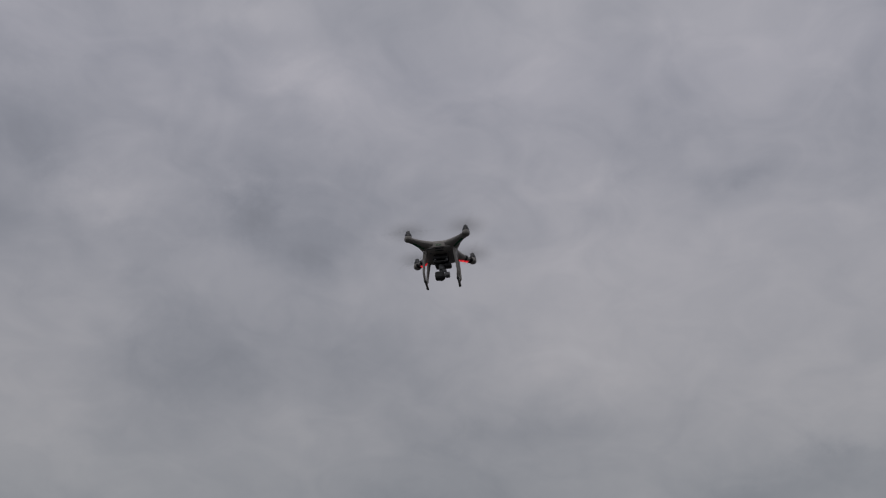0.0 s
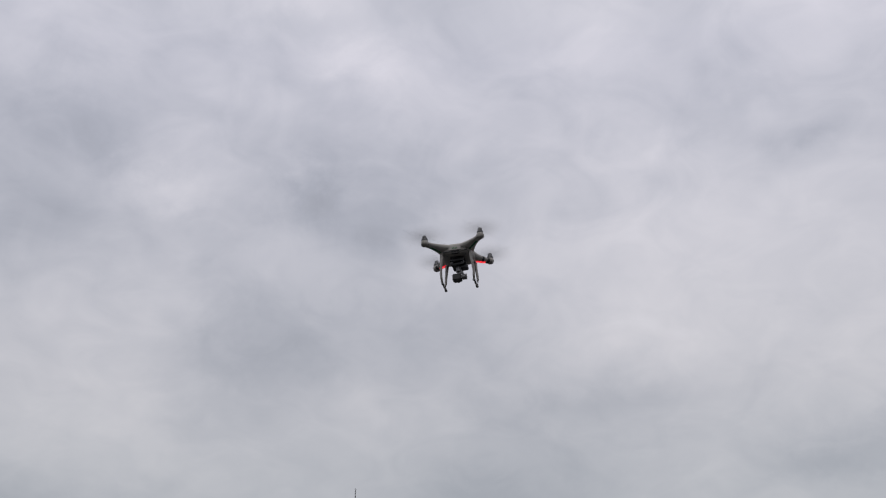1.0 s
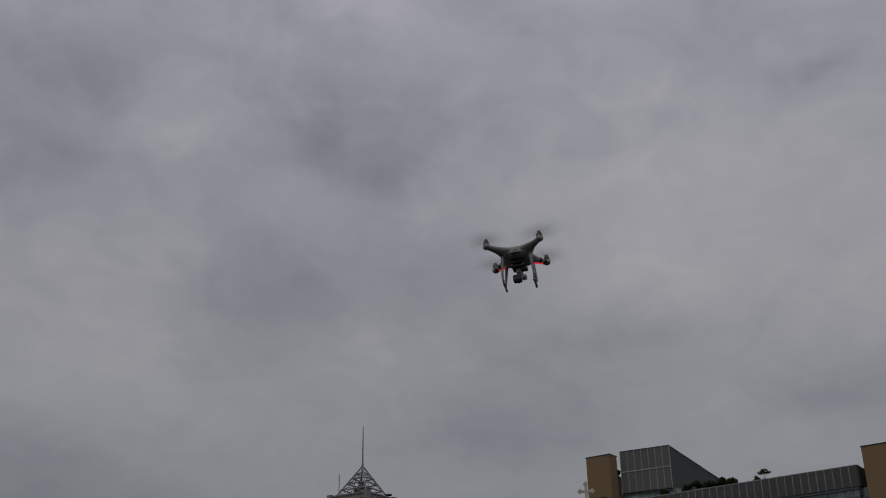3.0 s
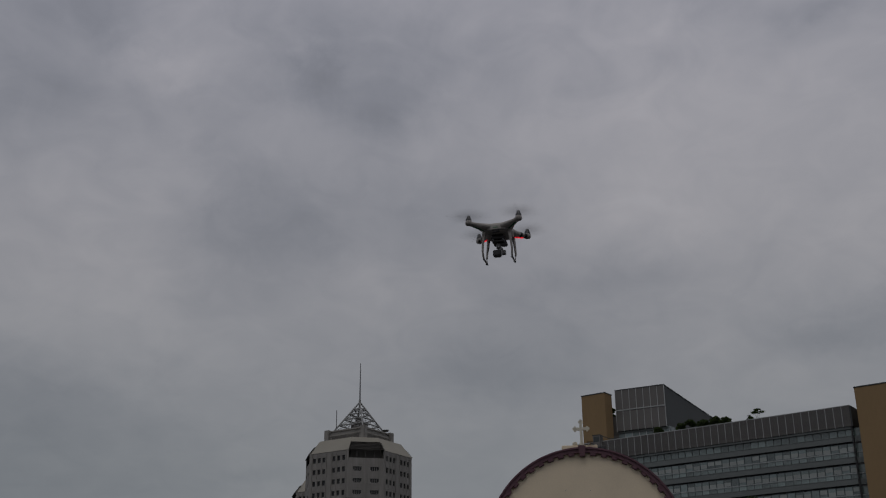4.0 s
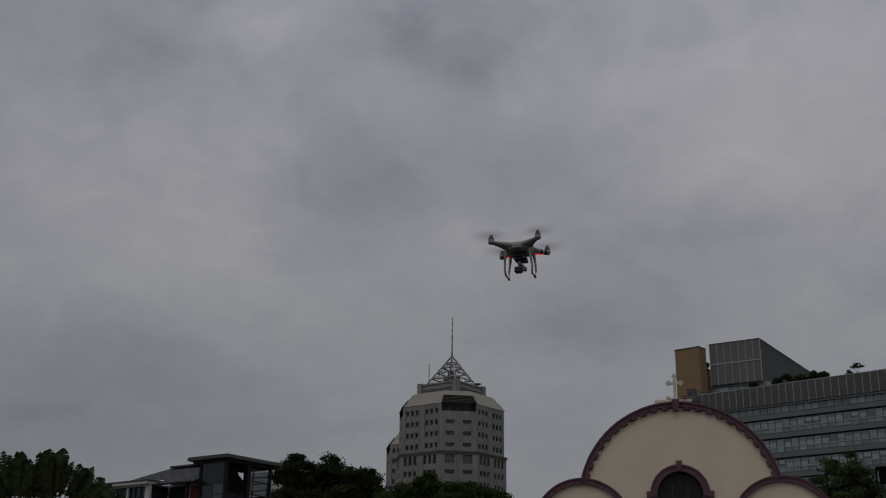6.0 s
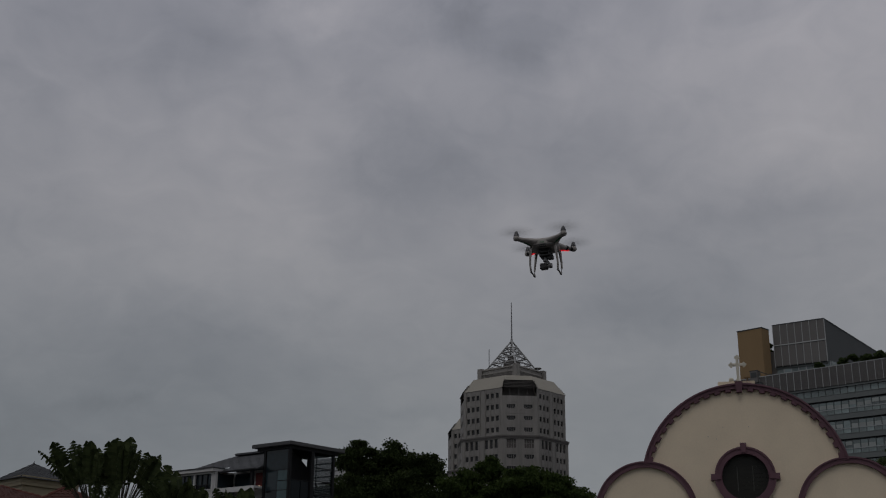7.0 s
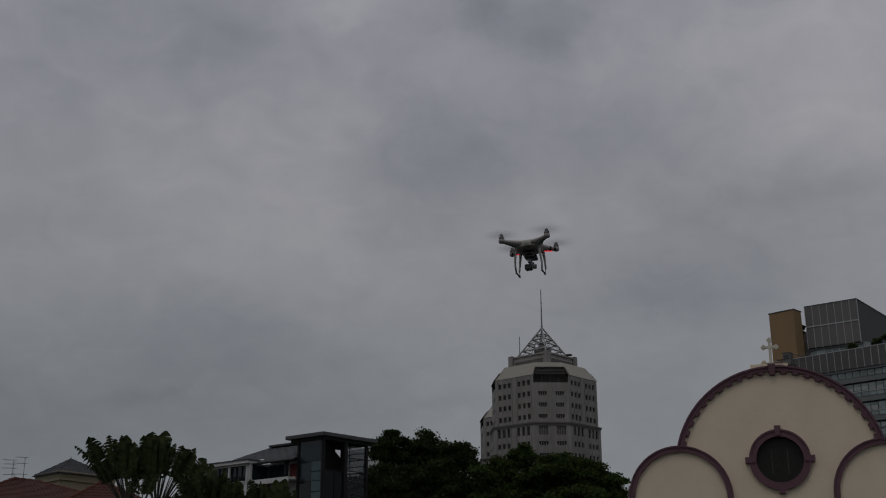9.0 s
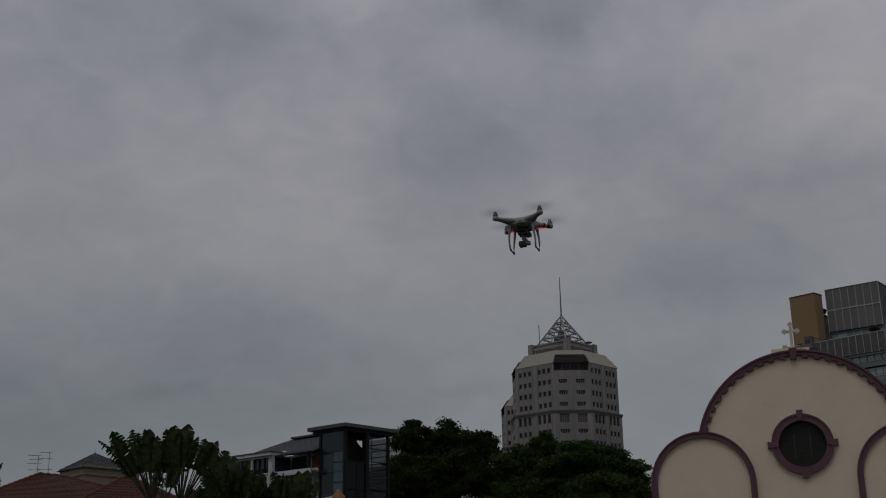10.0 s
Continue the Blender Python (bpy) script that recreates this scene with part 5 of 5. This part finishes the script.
def make_white_house():
    wh = thing("house", LIFT, "white house with bay windows, balcony and grey tiled roof", "house")
    # bay at the end
    holes = [(0.22, 1.82, 7.98, 8.98), (1.98, 3.6, 7.98, 8.98)]
    bm = pierced_wall(bmesh.new(), 3.9, -EYE, 9.1, holes, 0.25)
    bay = part("bay_wall", bm, WHITE, wh)
    bay.matrix_basis = Matrix.Translation((-1.0, 9.75, 0)) @ Matrix.Rotation(radians(-90), 4, "Z")
    for a, b, c, d in holes:
        w = part("window", boxed(a, b, 0.18, 0.22, c, d), PANE_BLUE, bay)
        fr = bmesh.new()
        for k in range(4):
            x = a + (b - a) * k / 3
            box(fr, x - 0.025, x + 0.025, 0.12, 0.18, c, d)
        part("window_frame", fr, DARK_STEEL, w)
        part("window_sill", boxed(a - 0.05, b + 0.05, -0.08, 0.1, c - 0.08, c), WHITE, w)
        gr = bmesh.new()
        box(gr, a, b, -0.02, 0.02, c + 0.28, c + 0.32)
        for k in range(12):
            x = a + (b - a) * (k + 0.5) / 12
            box(gr, x - 0.01, x + 0.01, -0.02, 0.02, c, c + 0.3)
        part("railing", gr, DARK_STEEL, w)
    part("bay_side", boxed(-1.0, 0.6, 5.75, 6.0, -EYE, 9.1), WHITE, wh)
    part("side_window", boxed(-0.8, 0.5, 5.70, 5.745, 8.05, 8.98), PANE_BLUE, wh, "dark glass screen")
    part("fascia", boxed(-1.25, -0.1, 5.7, 9.85, 9.1, 9.28), WHITE, wh)
    part("bay_roof", boxed(-1.3, -0.1, 5.65, 9.9, 9.28, 9.36), TILE_GREY, wh)
    part("bay_back", boxed(0.2, 0.6, 6.0, 9.75, -EYE, 9.1), WHITE, wh)
    # main wall with balcony
    part("main_wall", boxed(0.75, 1.0, 2.3, 12.5, -EYE, 9.2), WHITE, wh)
    part("balcony_slab", boxed(-0.75, 0.75, 2.35, 5.75, 7.88, 8.02), WHITE, wh)
    part("balcony_parapet", boxed(-0.8, -0.68, 2.35, 5.75, 7.7, 7.88), WHITE, wh)
    part("balcony_window", boxed(0.66, 0.75, 4.1, 5.7, 8.05, 9.05), PANE_BLUE, wh)
    part("red_panel", boxed(0.62, 0.74, 3.0, 3.7, 8.05, 9.0), RED, wh, "dark red door panel")
    part("balcony_window", boxed(0.60, 0.73, 2.35, 2.95, 8.05, 9.1), PANE_BLUE, wh)
    part("column", boxed(-0.7, -0.5, 2.6, 2.8, 8.0, 9.1), DARK_STEEL, wh)
    part("balcony_lamp", lathe(bmesh.new(), [(0.01, 0), (0.035, 0.015), (0.035, 0.05), (0.01, 0.06)], 10, (0.5, 3.2, 8.12)), WARM, wh, "small lit lamp")
    # tiled roof: overlapping courses up to the ridge
    eave, ridge, n = (-0.75, 9.02), (3.2, 10.74), 14
    for k in range(n):
        f0, f1 = k / n, (k + 1.12) / n
        xa, za = eave[0] + (ridge[0] - eave[0]) * f0, eave[1] + (ridge[1] - eave[1]) * f0
        xb, zb = eave[0] + (ridge[0] - eave[0]) * f1, eave[1] + (ridge[1] - eave[1]) * f1
        y1 = 10.3 - 0.0095 * k * k if k > 3 else 5.7
        c = bmesh.new()
        vs = [c.verts.new(p) for p in ((xa, 2.25, za + 0.05), (xa, y1, za + 0.05), (xb, y1, zb + 0.02), (xb, 2.25, zb + 0.02), (xa, 2.25, za), (xa, y1, za), (xb, y1, zb - 0.05), (xb, 2.25, zb - 0.05))]
        for q in ((0, 1, 2, 3), (4, 5, 6, 7), (0, 1, 5, 4), (1, 2, 6, 5), (2, 3, 7, 6), (3, 0, 4, 7)):
            c.faces.new([vs[i] for i in q])
        part("tile_course", c, TILE_GREY, wh)
    part("back_slope", prism(bmesh.new(), [(3.2, 2.25), (3.3, 2.25), (3.3, 8.5), (3.2, 8.5)], 9.0, 10.74, [(3.2, 2.25), (3.3, 2.25), (3.3, 8.5), (3.2, 8.5)]), TILE_GREY, wh)
    part("ridge_cap", boxed(2.75, 3.5, 2.3, 8.3, 10.72, 10.86, bevel=0.03), TILE_GREY, wh)
    part("gutter", tube(bmesh.new(), [(-0.82, 2.25, 9.03), (-0.82, 5.7, 9.03)], 0.07, 8), DARK_STEEL, wh)


WARM = glow("warm_lamp", (1.0, 0.75, 0.45), 2.0)
make_white_house()

# pale flat-roofed building behind the trees
far = thing("apartment_building", pose(*polar(-1.9, 150, EYE), 0, 0, 20), "pale flat-roofed building half hidden behind trees", "building")
bm = pierced_wall(bmesh.new(), 7.0, -EYE, 19.2, [(0.8 + 2.0 * k, 2.2 + 2.0 * k, 15.6, 17.4) for k in range(3)], 0.3)
w = part("wall", bm, WHITE, far)
for k in range(3):
    part("window", boxed(0.8 + 2.0 * k, 2.2 + 2.0 * k, 0.2, 0.26, 15.6, 17.4), PANE_BLUE, w)
part("body", boxed(0, 7, 0.35, 8, -EYE, 19.1), WHITE, far)
part("parapet", boxed(-0.15, 7.15, -0.15, 8, 19.2, 19.6), WHITE, far)


# ---- red-roofed house, its aerials, and the dark-roofed house ----
TILE_RED = surface("red_clay_tile", (0.064, 0.019, 0.0125), 0.85, vary=0.25, scale=1.5, grain=14, bump=0.3, spread=0.25)
RIDGE_RED = surface("red_ridge_tile", (0.10, 0.033, 0.023), 0.85, vary=0.25, scale=3, grain=20, bump=0.3)
SLATE = surface("dark_slate", (0.034, 0.036, 0.04), 0.75, vary=0.2, scale=1.5, grain=12, spread=0.3)
CREAM_DULL = surface("dull_cream_paint", (0.28, 0.24, 0.16), 0.85, vary=0.1, scale=0.8, grain=10)


def tiled_face(parent, a, b, c, d, mat, course=0.17, tile=0.2):
    """A roof slope between eaves a-b and ridge c-d (c over b, d over a): overlapping courses, each of rounded tiles."""
    a, b, c, d = Vector(a), Vector(b), Vector(c), Vector(d)
    n = max(2, int(((d - a).length + (c - b).length) / 2 / course))
    normal = (b - a).cross((c + d) / 2 - (a + b) / 2).normalized()
    if normal.z < 0:
        normal = -normal
    for k in range(n):
        f0, f1 = k / n, min(1.0, (k + 1.15) / n)
        p0, q0, p1, q1 = a.lerp(d, f0), b.lerp(c, f0), a.lerp(d, f1), b.lerp(c, f1)
        m = max(1, int((q0 - p0).length / tile))
        bm = bmesh.new()
        rows = []
        for j in range(m * 4 + 1):
            g = j / (m * 4)
            wave = 0.006 * (math.cos(2 * math.pi * j / 4) + 1)
            lo, hi = p0.lerp(q0, g) + normal * (0.024 + wave), p1.lerp(q1, g) + normal * (0.005 + wave)
            rows.append([bm.verts.new(v) for v in (p0.lerp(q0, g), lo, hi)])
        for r, s in zip(rows, rows[1:]):
            bm.faces.new((r[0], s[0], s[1], r[1])), bm.faces.new((r[1], s[1], s[2], r[2]))
        part("tile_course", bm, mat, parent)


def ridge_tiles(parent, p, q, mat, step=0.34, r=0.07):
    p, q = Vector(p), Vector(q)
    n = max(1, int((q - p).length / step))
    for k in range(n):
        a, b = p.lerp(q, k / n), p.lerp(q, (k + 1.12) / n)
        part("ridge_tile", tube(bmesh.new(), [a + Vector((0, 0, 0.03)), b], [r, r * 0.85], 8), mat, parent)


BACK = 1.4  # the houses stand behind the palms


def set_back(az, d, z):
    return polar(az, d * BACK, z * BACK)


def red_house():
    h = thing("house", pose(0, 0, EYE), "low house with red clay tile hip roof", "house")
    p1, p2 = set_back(-19.32, 42, 4.30), set_back(-18.35, 42.6, 4.30)
    el, er = set_back(-23.4, 39, 2.8), set_back(-11.0, 39, 2.8)
    bl, br = set_back(-22.5, 46, 2.8), set_back(-13.5, 46, 2.8)
    tiled_face(h, el, er, p2, p1, TILE_RED, 0.26)
    for a, b, c in ((er, br, p2), (bl, el, p1)):
        bm = bmesh.new()
        bm.faces.new([bm.verts.new(v) for v in (a, b, c)])
        part("roof_slope", bm, TILE_RED, h)
    bm = bmesh.new()
    bm.faces.new([bm.verts.new(v) for v in (br, bl, p1, p2)])
    part("roof_slope", bm, TILE_RED, h)
    for a, b in ((el, p1), (p1, p2), (er, p2)):
        ridge_tiles(h, a, b, RIDGE_RED)
    wall = bmesh.new()
    prism(wall, [(v * 0.985).xy for v in (el, er)] + [(v * 0.99).xy for v in (br, bl)], -EYE, 2.75 * BACK)
    part("wall", wall, CREAM_DULL, h)
    # front wing with its own hip
    w = thing("porch", pose(0, 0, EYE), "porch wing with red clay tile hip roof", "porch")
    ap, ap2 = set_back(-15.35, 33.0, 3.36), set_back(-15.2, 35.5, 3.36)
    c1, c2, c3, c4 = set_back(-19.2, 32.2, 2.05), set_back(-10.9, 30.0, 2.05), set_back(-10.0, 35.0, 2.05), set_back(-17.6, 38.5, 2.05)
    tiled_face(w, c1, c2, ap, ap, TILE_RED)
    tiled_face(w, c2, c3, ap2, ap, TILE_RED)
    tiled_face(w, c4, c1, ap, ap2, TILE_RED)
    for a, b in ((c1, ap), (c2, ap), (ap, ap2)):
        ridge_tiles(w, a, b, RIDGE_RED)
    wall = bmesh.new()
    prism(wall, [v.xy for v in (c1 * 0.99 + c3 * 0.01, c2 * 0.97 + c4 * 0.03, c3 * 0.95 + c1 * 0.05, c4 * 0.95 + c2 * 0.05)], -EYE, 2.0 * BACK)
    part("wall", wall, CREAM_DULL, w)


red_house()


def aerial(az, d, foot, height, arms):
    p = set_back(az, d, foot) + Vector((0, 0, EYE))
    a = thing("tv_aerial", pose(p.x, p.y, p.z, 0, 0, 20), "thin metal television aerial on the red roof", "aerial", "roof aerials")
    part("mast", tube(bmesh.new(), [(0, 0, -0.3), (0, 0, height * BACK)], 0.014, 6), STEEL, a)
    for z, w in arms:
        z, w = z * BACK, w * BACK
        part("boom", tube(bmesh.new(), [(-w, 0, z), (w * 0.3, 0, z)], 0.011, 6), STEEL, a)
        for k in range(8):
            x = -w + 1.3 * w * k / 7
            part("element", tube(bmesh.new(), [(x, -0.2, z + 0.012), (x, 0.2, z + 0.012)], 0.006, 5), STEEL, a)


aerial(-19.42, 42.2, 4.25, 0.72, ((0.70, 0.34), (0.56, 0.30), (0.42, 0.36), (0.20, 0.30)))
aerial(-18.93, 42.4, 4.25, 0.85, ((0.83, 0.34), (0.62, 0.34), (0.25, 0.40)))


def dark_house():
    h = thing("house", pose(0, 0, EYE), "cream house with dark slate pyramid roof", "house")
    ap = set_back(-16.88, 62, 7.42)
    l, f, r, b = set_back(-18.55, 61, 6.36), set_back(-17.40, 57.5, 6.25), set_back(-14.6, 60, 6.30), set_back(-15.8, 66, 6.3)
    for a, c in ((l, f), (f, r), (r, b), (b, l)):
        tiled_face(h, a, c, ap, ap, SLATE, 0.25, 0.3)
    for a in (l, f, r):
        ridge_tiles(h, a.lerp(ap, 0.06), ap, SLATE, 0.5, 0.05)
    part("finial", lathe(bmesh.new(), [(0.10, -0.05), (0.06, 0.06), (0.02, 0.12), (0.012, 0.24)], 10, tuple(ap)), SLATE, h)
    mid = (l + f + r + b) / 4
    for k, (z0, z1, grow_by) in enumerate(((-EYE / BACK, 5.5, 0.86), (5.5, 5.62, 0.89), (5.62, 5.95, 0.87), (5.95, 6.10, 0.92), (6.10, 6.40, 0.93))):
        bm = bmesh.new()
        prism(bm, [tuple((mid + (v - mid) * grow_by).xy) for v in (l, f, r, b)], z0 * BACK, z1 * BACK)
        part("wall" if k == 0 else "eaves_moulding", bm, CREAM_DULL, h)


dark_house()


# ---- traveller's palms and banana plants ----
PALM_LEAF = leafage("palm_leaf", (0.022, 0.034, 0.015), (0.080, 0.100, 0.040))
PALM_LEAF.node_tree.nodes["Principled BSDF"].inputs["Roughness"].default_value = 0.4
PETIOLE = surface("palm_stalk", (0.034, 0.031, 0.02), 0.7, vary=0.2, scale=6, grain=30, bump=0.1)


DRY_LEAF = surface("dried_leaf", (0.085, 0.045, 0.024), 0.85, vary=0.3, scale=5, grain=40, bump=0.2)


def blade_mesh(seed, length, width, torn, material=PALM_LEAF):
    """A paddle leaf with a rib up z: whole and wavy, or torn into strips on both sides."""
    rng = random.Random(seed)
    bm = bmesh.new()
    bend = rng.uniform(0.05, 0.2)

    def rib(f):
        return Vector((0, -bend * length * f * f, length * f * (1 - 0.08 * f)))

    def half(f):
        return width * min(1.0, (f / 0.16) ** 0.6) * min(1.0, max(0.0, (1.004 - f) / 0.2) ** 0.5)

    n = 14
    for s in (-1, 1):
        wob = [rng.uniform(0.84, 1.06) for _ in range(n + 1)]
        sag = [rng.uniform(0.0, 0.22) for _ in range(n + 1)]
        for k in range(n):
            f, g = 0.03 + 0.97 * k / n, 0.03 + 0.97 * (k + 1) / n
            split = rng.uniform(0.0, 0.05) if torn else rng.choice((0.0, 0.0, 0.0, 0.02))
            if torn and rng.random() < 0.12:
                continue
            # the veins run up and out, and tears follow them
            rows = []
            for u, i in ((f, k), (g, k + 1)):
                c, w = rib(u), half(min(1.0, u + 0.03)) * wob[i]
                drop = rng.uniform(0.05, 0.62) if torn else sag[i] * rng.uniform(0.7, 1.4)
                shut = split * length if u == g else 0.0
                up = 0.42 * w * (1.0 - 0.6 * u)
                rows.append([bm.verts.new(c), bm.verts.new(c + Vector((s * w * 0.55, 0.16 * w, up * 0.6 - 0.4 * shut))), bm.verts.new(c + Vector((s * w, 0.16 * w - drop * w, up - drop * w * 0.5 - shut)))])
            for i in range(2):
                bm.faces.new((rows[0][i], rows[1][i], rows[1][i + 1], rows[0][i + 1]))
    tube(bm, [rib(k / 8) for k in range(9)], [0.018 * (1 - 0.09 * k) for k in range(9)], 6)
    me = bpy.data.meshes.new("leaf")
    bm.to_mesh(me)
    me.materials.append(material)
    return me


BLADES = [blade_mesh(60 + k, 1.36, 0.21 + 0.02 * (k % 4), k < 3) for k in range(8)]
DRY_BLADE = blade_mesh(91, 1.36, 0.2, True, DRY_LEAF)


def fan_palm(az, d, foot, label, spread, count, stalk, scale, seed, lean=0.0, category="palm", name="travellers_palm", ragged=-0.45, bare=0, dry=0):
    """Leaves in one upright fan on a trunk; foot: where the stalks meet, above eye height."""
    rng = random.Random(seed)
    p = polar(az, d, 0)
    tr = thing(name, pose(p.x, p.y, 0, 0, 0, -az), label, category)
    z = foot + EYE
    part("trunk", tube(bmesh.new(), [(0, 0, 0), (0.03, 0, z * 0.6), (0, 0, z + 0.15)], [0.19, 0.16, 0.2], 12), BARK, tr, smooth=True)
    st = tube(bmesh.new(), [(0, 0, 0), (0, 0, 0.25), (0, 0, stalk)], [0.034, 0.020, 0.014], 6)
    me_st = bpy.data.meshes.new("stalk")
    st.to_mesh(me_st)
    me_st.materials.append(PETIOLE)
    for k in range(count):
        g = k / (count - 1) * 2 - 1
        ang = g * spread + lean + rng.uniform(-4.5, 4.5)
        y = (0.07 if k % 2 else -0.07) + rng.uniform(-0.05, 0.05)
        s = scale * rng.uniform(0.74, 1.13) * (1 - 0.08 * g)
        turn = rng.uniform(-30, 30) if rng.random() < 0.5 else rng.choice((-1, 1)) * rng.uniform(40, 78)
        ang_m = Matrix.Translation((0, y, z)) @ Matrix.Rotation(radians(ang), 4, "Y") @ Matrix.Rotation(radians(rng.uniform(-7, 7)), 4, "X")
        child("leaf", BLADES[rng.randrange(3) if g < ragged else rng.randrange(2, 8)], tr, m=ang_m @ Matrix.Translation((0, 0, stalk * rng.uniform(0.86, 1.0) - 0.02)) @ Matrix.Rotation(radians(turn), 4, "Z") @ Matrix.Scale(s, 4))
        child("stalk", me_st, tr, m=ang_m)
    for k in range(dry):
        # dried leaves hang at the foot of the fan
        hang = Matrix.Translation((0.1, -0.15, z + 0.1)) @ Matrix.Rotation(radians(48 + 16 * k), 4, "Y") @ Matrix.Rotation(radians(40 * k - 30), 4, "Z")
        child("dry_leaf", DRY_BLADE, tr, "brown dried leaf", m=hang @ Matrix.Scale(0.55, 4))
    for k in range(bare):
        ang = ((k + 0.5) / bare * 2 - 1) * spread + lean + rng.uniform(-1.5, 1.5)
        child("stalk", me_st, tr, m=Matrix.Translation((0, rng.uniform(-0.12, 0.12), z)) @ Matrix.Rotation(radians(ang), 4, "Y"))


fan_palm(-14.05, 38, 2.9, "traveller's palm with torn dark leaves in a fan", 26, 15, 1.22, 1.12, 5, lean=-13, ragged=0.0, bare=9)
fan_palm(-12.75, 37.7, 2.85, "traveller's palm with broad dark leaves in a fan", 28, 14, 1.25, 1.05, 15, lean=8, ragged=-0.9, bare=12, dry=3)
# small extra fan, stands in for dead leaves hanging between the palms
fan_palm(-13.5, 37.4, 2.9, "short torn leaves standing in for dead foliage between the palms", 24, 7, 0.62, 0.62, 25, ragged=0.6)
fan_palm(-10.75, 37, 1.95, "traveller's palm with crowded drooping leaves", 19, 12, 1.1, 0.98, 6)
fan_palm(-11.0, 37.6, 1.2, "traveller's palm with crowded drooping leaves", 26, 13, 1.1, 1.0, 16)
for az, foot, seed in ((-10.2, 2.15, 13), (-9.75, 2.3, 7), (-9.2, 2.1, 8), (-8.2, 1.95, 9), (-7.2, 2.05, 10), (-6.5, 1.3, 12)):
    fan_palm(az, 36, foot, "banana plant with upright torn leaves", 26, 7, 0.7, 0.95, seed, category="banana plant", name="banana_plant")
make_tree(polar(-12.0, 36.8), "dense dark shrub below the palms", [(0.0, 0.3, 3.6, 0.8, 0.7), (1.0, 0.2, 3.9, 0.9, 0.9), (-0.1, 0.3, 4.1, 0.55, 0.6)], per=150, size=0.2, seed=31, trunk=0.1, name="shrub")


# ---- pavilion with an orange finial, and the black stage light ----
ORANGE = surface("orange_glazed_tile", (0.20, 0.088, 0.018), 0.5, vary=0.25, scale=4, grain=25)


def pavilion():
    p = polar(-5.2, 46, EYE)
    pv = thing("pavilion", pose(p.x, p.y, p.z, 0, 0, 12), "small pavilion roof with white edge and orange finial", "pavilion")
    rf = bmesh.new()
    prism(rf, [(-3.4, -0.9), (0.2, -0.9), (0.2, 3.0), (-3.4, 3.0)], 2.9, 3.72, [(-0.4, -0.9), (0.2, -0.9), (0.2, 3.0), (-0.4, 3.0)])
    part("roof", rf, TILE_GREY, pv)
    part("white_edge", tube(bmesh.new(), [(-3.4, -0.93, 2.93), (-0.3, -0.93, 3.80)], 0.05, 6), WHITE, pv, "white roof edge")
    part("finial", lathe(bmesh.new(), [(0.36, 3.50), (0.34, 3.74), (0.26, 3.82), (0.26, 3.88), (0.14, 3.98), (0.11, 4.06), (0.04, 4.14)], 14, (0.0, -0.6, 0)), ORANGE, pv, "orange glazed finial", smooth=True)
    part("wall", boxed(-3.0, 0.1, -0.7, 2.9, -EYE, 2.9), WHITE, pv)


pavilion()


def stage_light():
    p = polar(26.75, 30, EYE)
    sl = thing("stage_light", pose(p.x, p.y, p.z, 0, 0, -28.5), "black stage light on a stand with crossbar", "stage light")
    hd = bmesh.new()
    box(hd, 0.06, 0.26, -0.2, 0.2, 3.72, 4.06, bevel=0.02)
    box(hd, 0.28, 0.80, -0.22, 0.22, 3.35, 4.09, bevel=0.04)
    box(hd, 0.44, 0.62, -0.1, 0.1, 4.08, 4.20, bevel=0.03)
    part("lamp_head", hd, MATT_BLACK, sl)
    part("barn_door", boxed(-0.02, 0.01, -0.25, 0.25, 3.62, 4.08), MATT_BLACK, sl)
    part("barn_door", boxed(0.0, 0.28, -0.25, 0.25, 4.08, 4.105), MATT_BLACK, sl)
    part("crossbar", boxed(0.6, 3.6, -0.08, 0.08, 3.72, 4.02, bevel=0.02), MATT_BLACK, sl)
    part("stand", tube(bmesh.new(), [(0.5, 0, -EYE + 0.05), (0.5, 0, 3.6)], 0.05, 10), MATT_BLACK, sl)
    part("knob", lathe(bmesh.new(), [(0.12, 3.2), (0.16, 3.3), (0.14, 3.5), (0.06, 3.62)], 12, (-0.22, 0, 0)), MATT_BLACK, sl)
    part("bracket", boxed(-0.25, 0.5, -0.04, 0.04, 3.2, 3.28), MATT_BLACK, sl)
    for k in range(3):
        a = 2 * math.pi * k / 3
        part("leg", tube(bmesh.new(), [(0.5, 0, 0.4 - EYE), (0.5 + 0.6 * math.cos(a), 0.6 * math.sin(a), -EYE + 0.03)], 0.03, 8), MATT_BLACK, sl)
    part("stand", tube(bmesh.new(), [(3.5, 0, -EYE + 0.03), (3.5, 0, 3.9)], 0.05, 10), MATT_BLACK, sl)


stage_light()


# ---- what moves ----
def motions():
    walk(drone, [(t, pose(x, y, z, tilt, lean, head)) for t, x, y, z, tilt, lean, head in DRONE_ROWS])
    for ob, rest in flashers:
        turns = ((0, 0), (2.4, 0), (2.4333, 65), (2.4667, 130), (2.5, 180), (2.5333, 130), (2.5667, 65), (2.6, 0), (10, 0))
        walk(ob, [(t, rest @ Matrix.Rotation(radians(a), 4, "X")) for t, a in turns])
    for n, (p, sx, sy) in enumerate(propellers):
        way = sx * sy
        walk(p, [(k * 0.1, pose(sx * 0.1235, sy * 0.1235, 0, 0, 0, way * (k * 77 + 35 * n))) for k in range(101)])


motions()
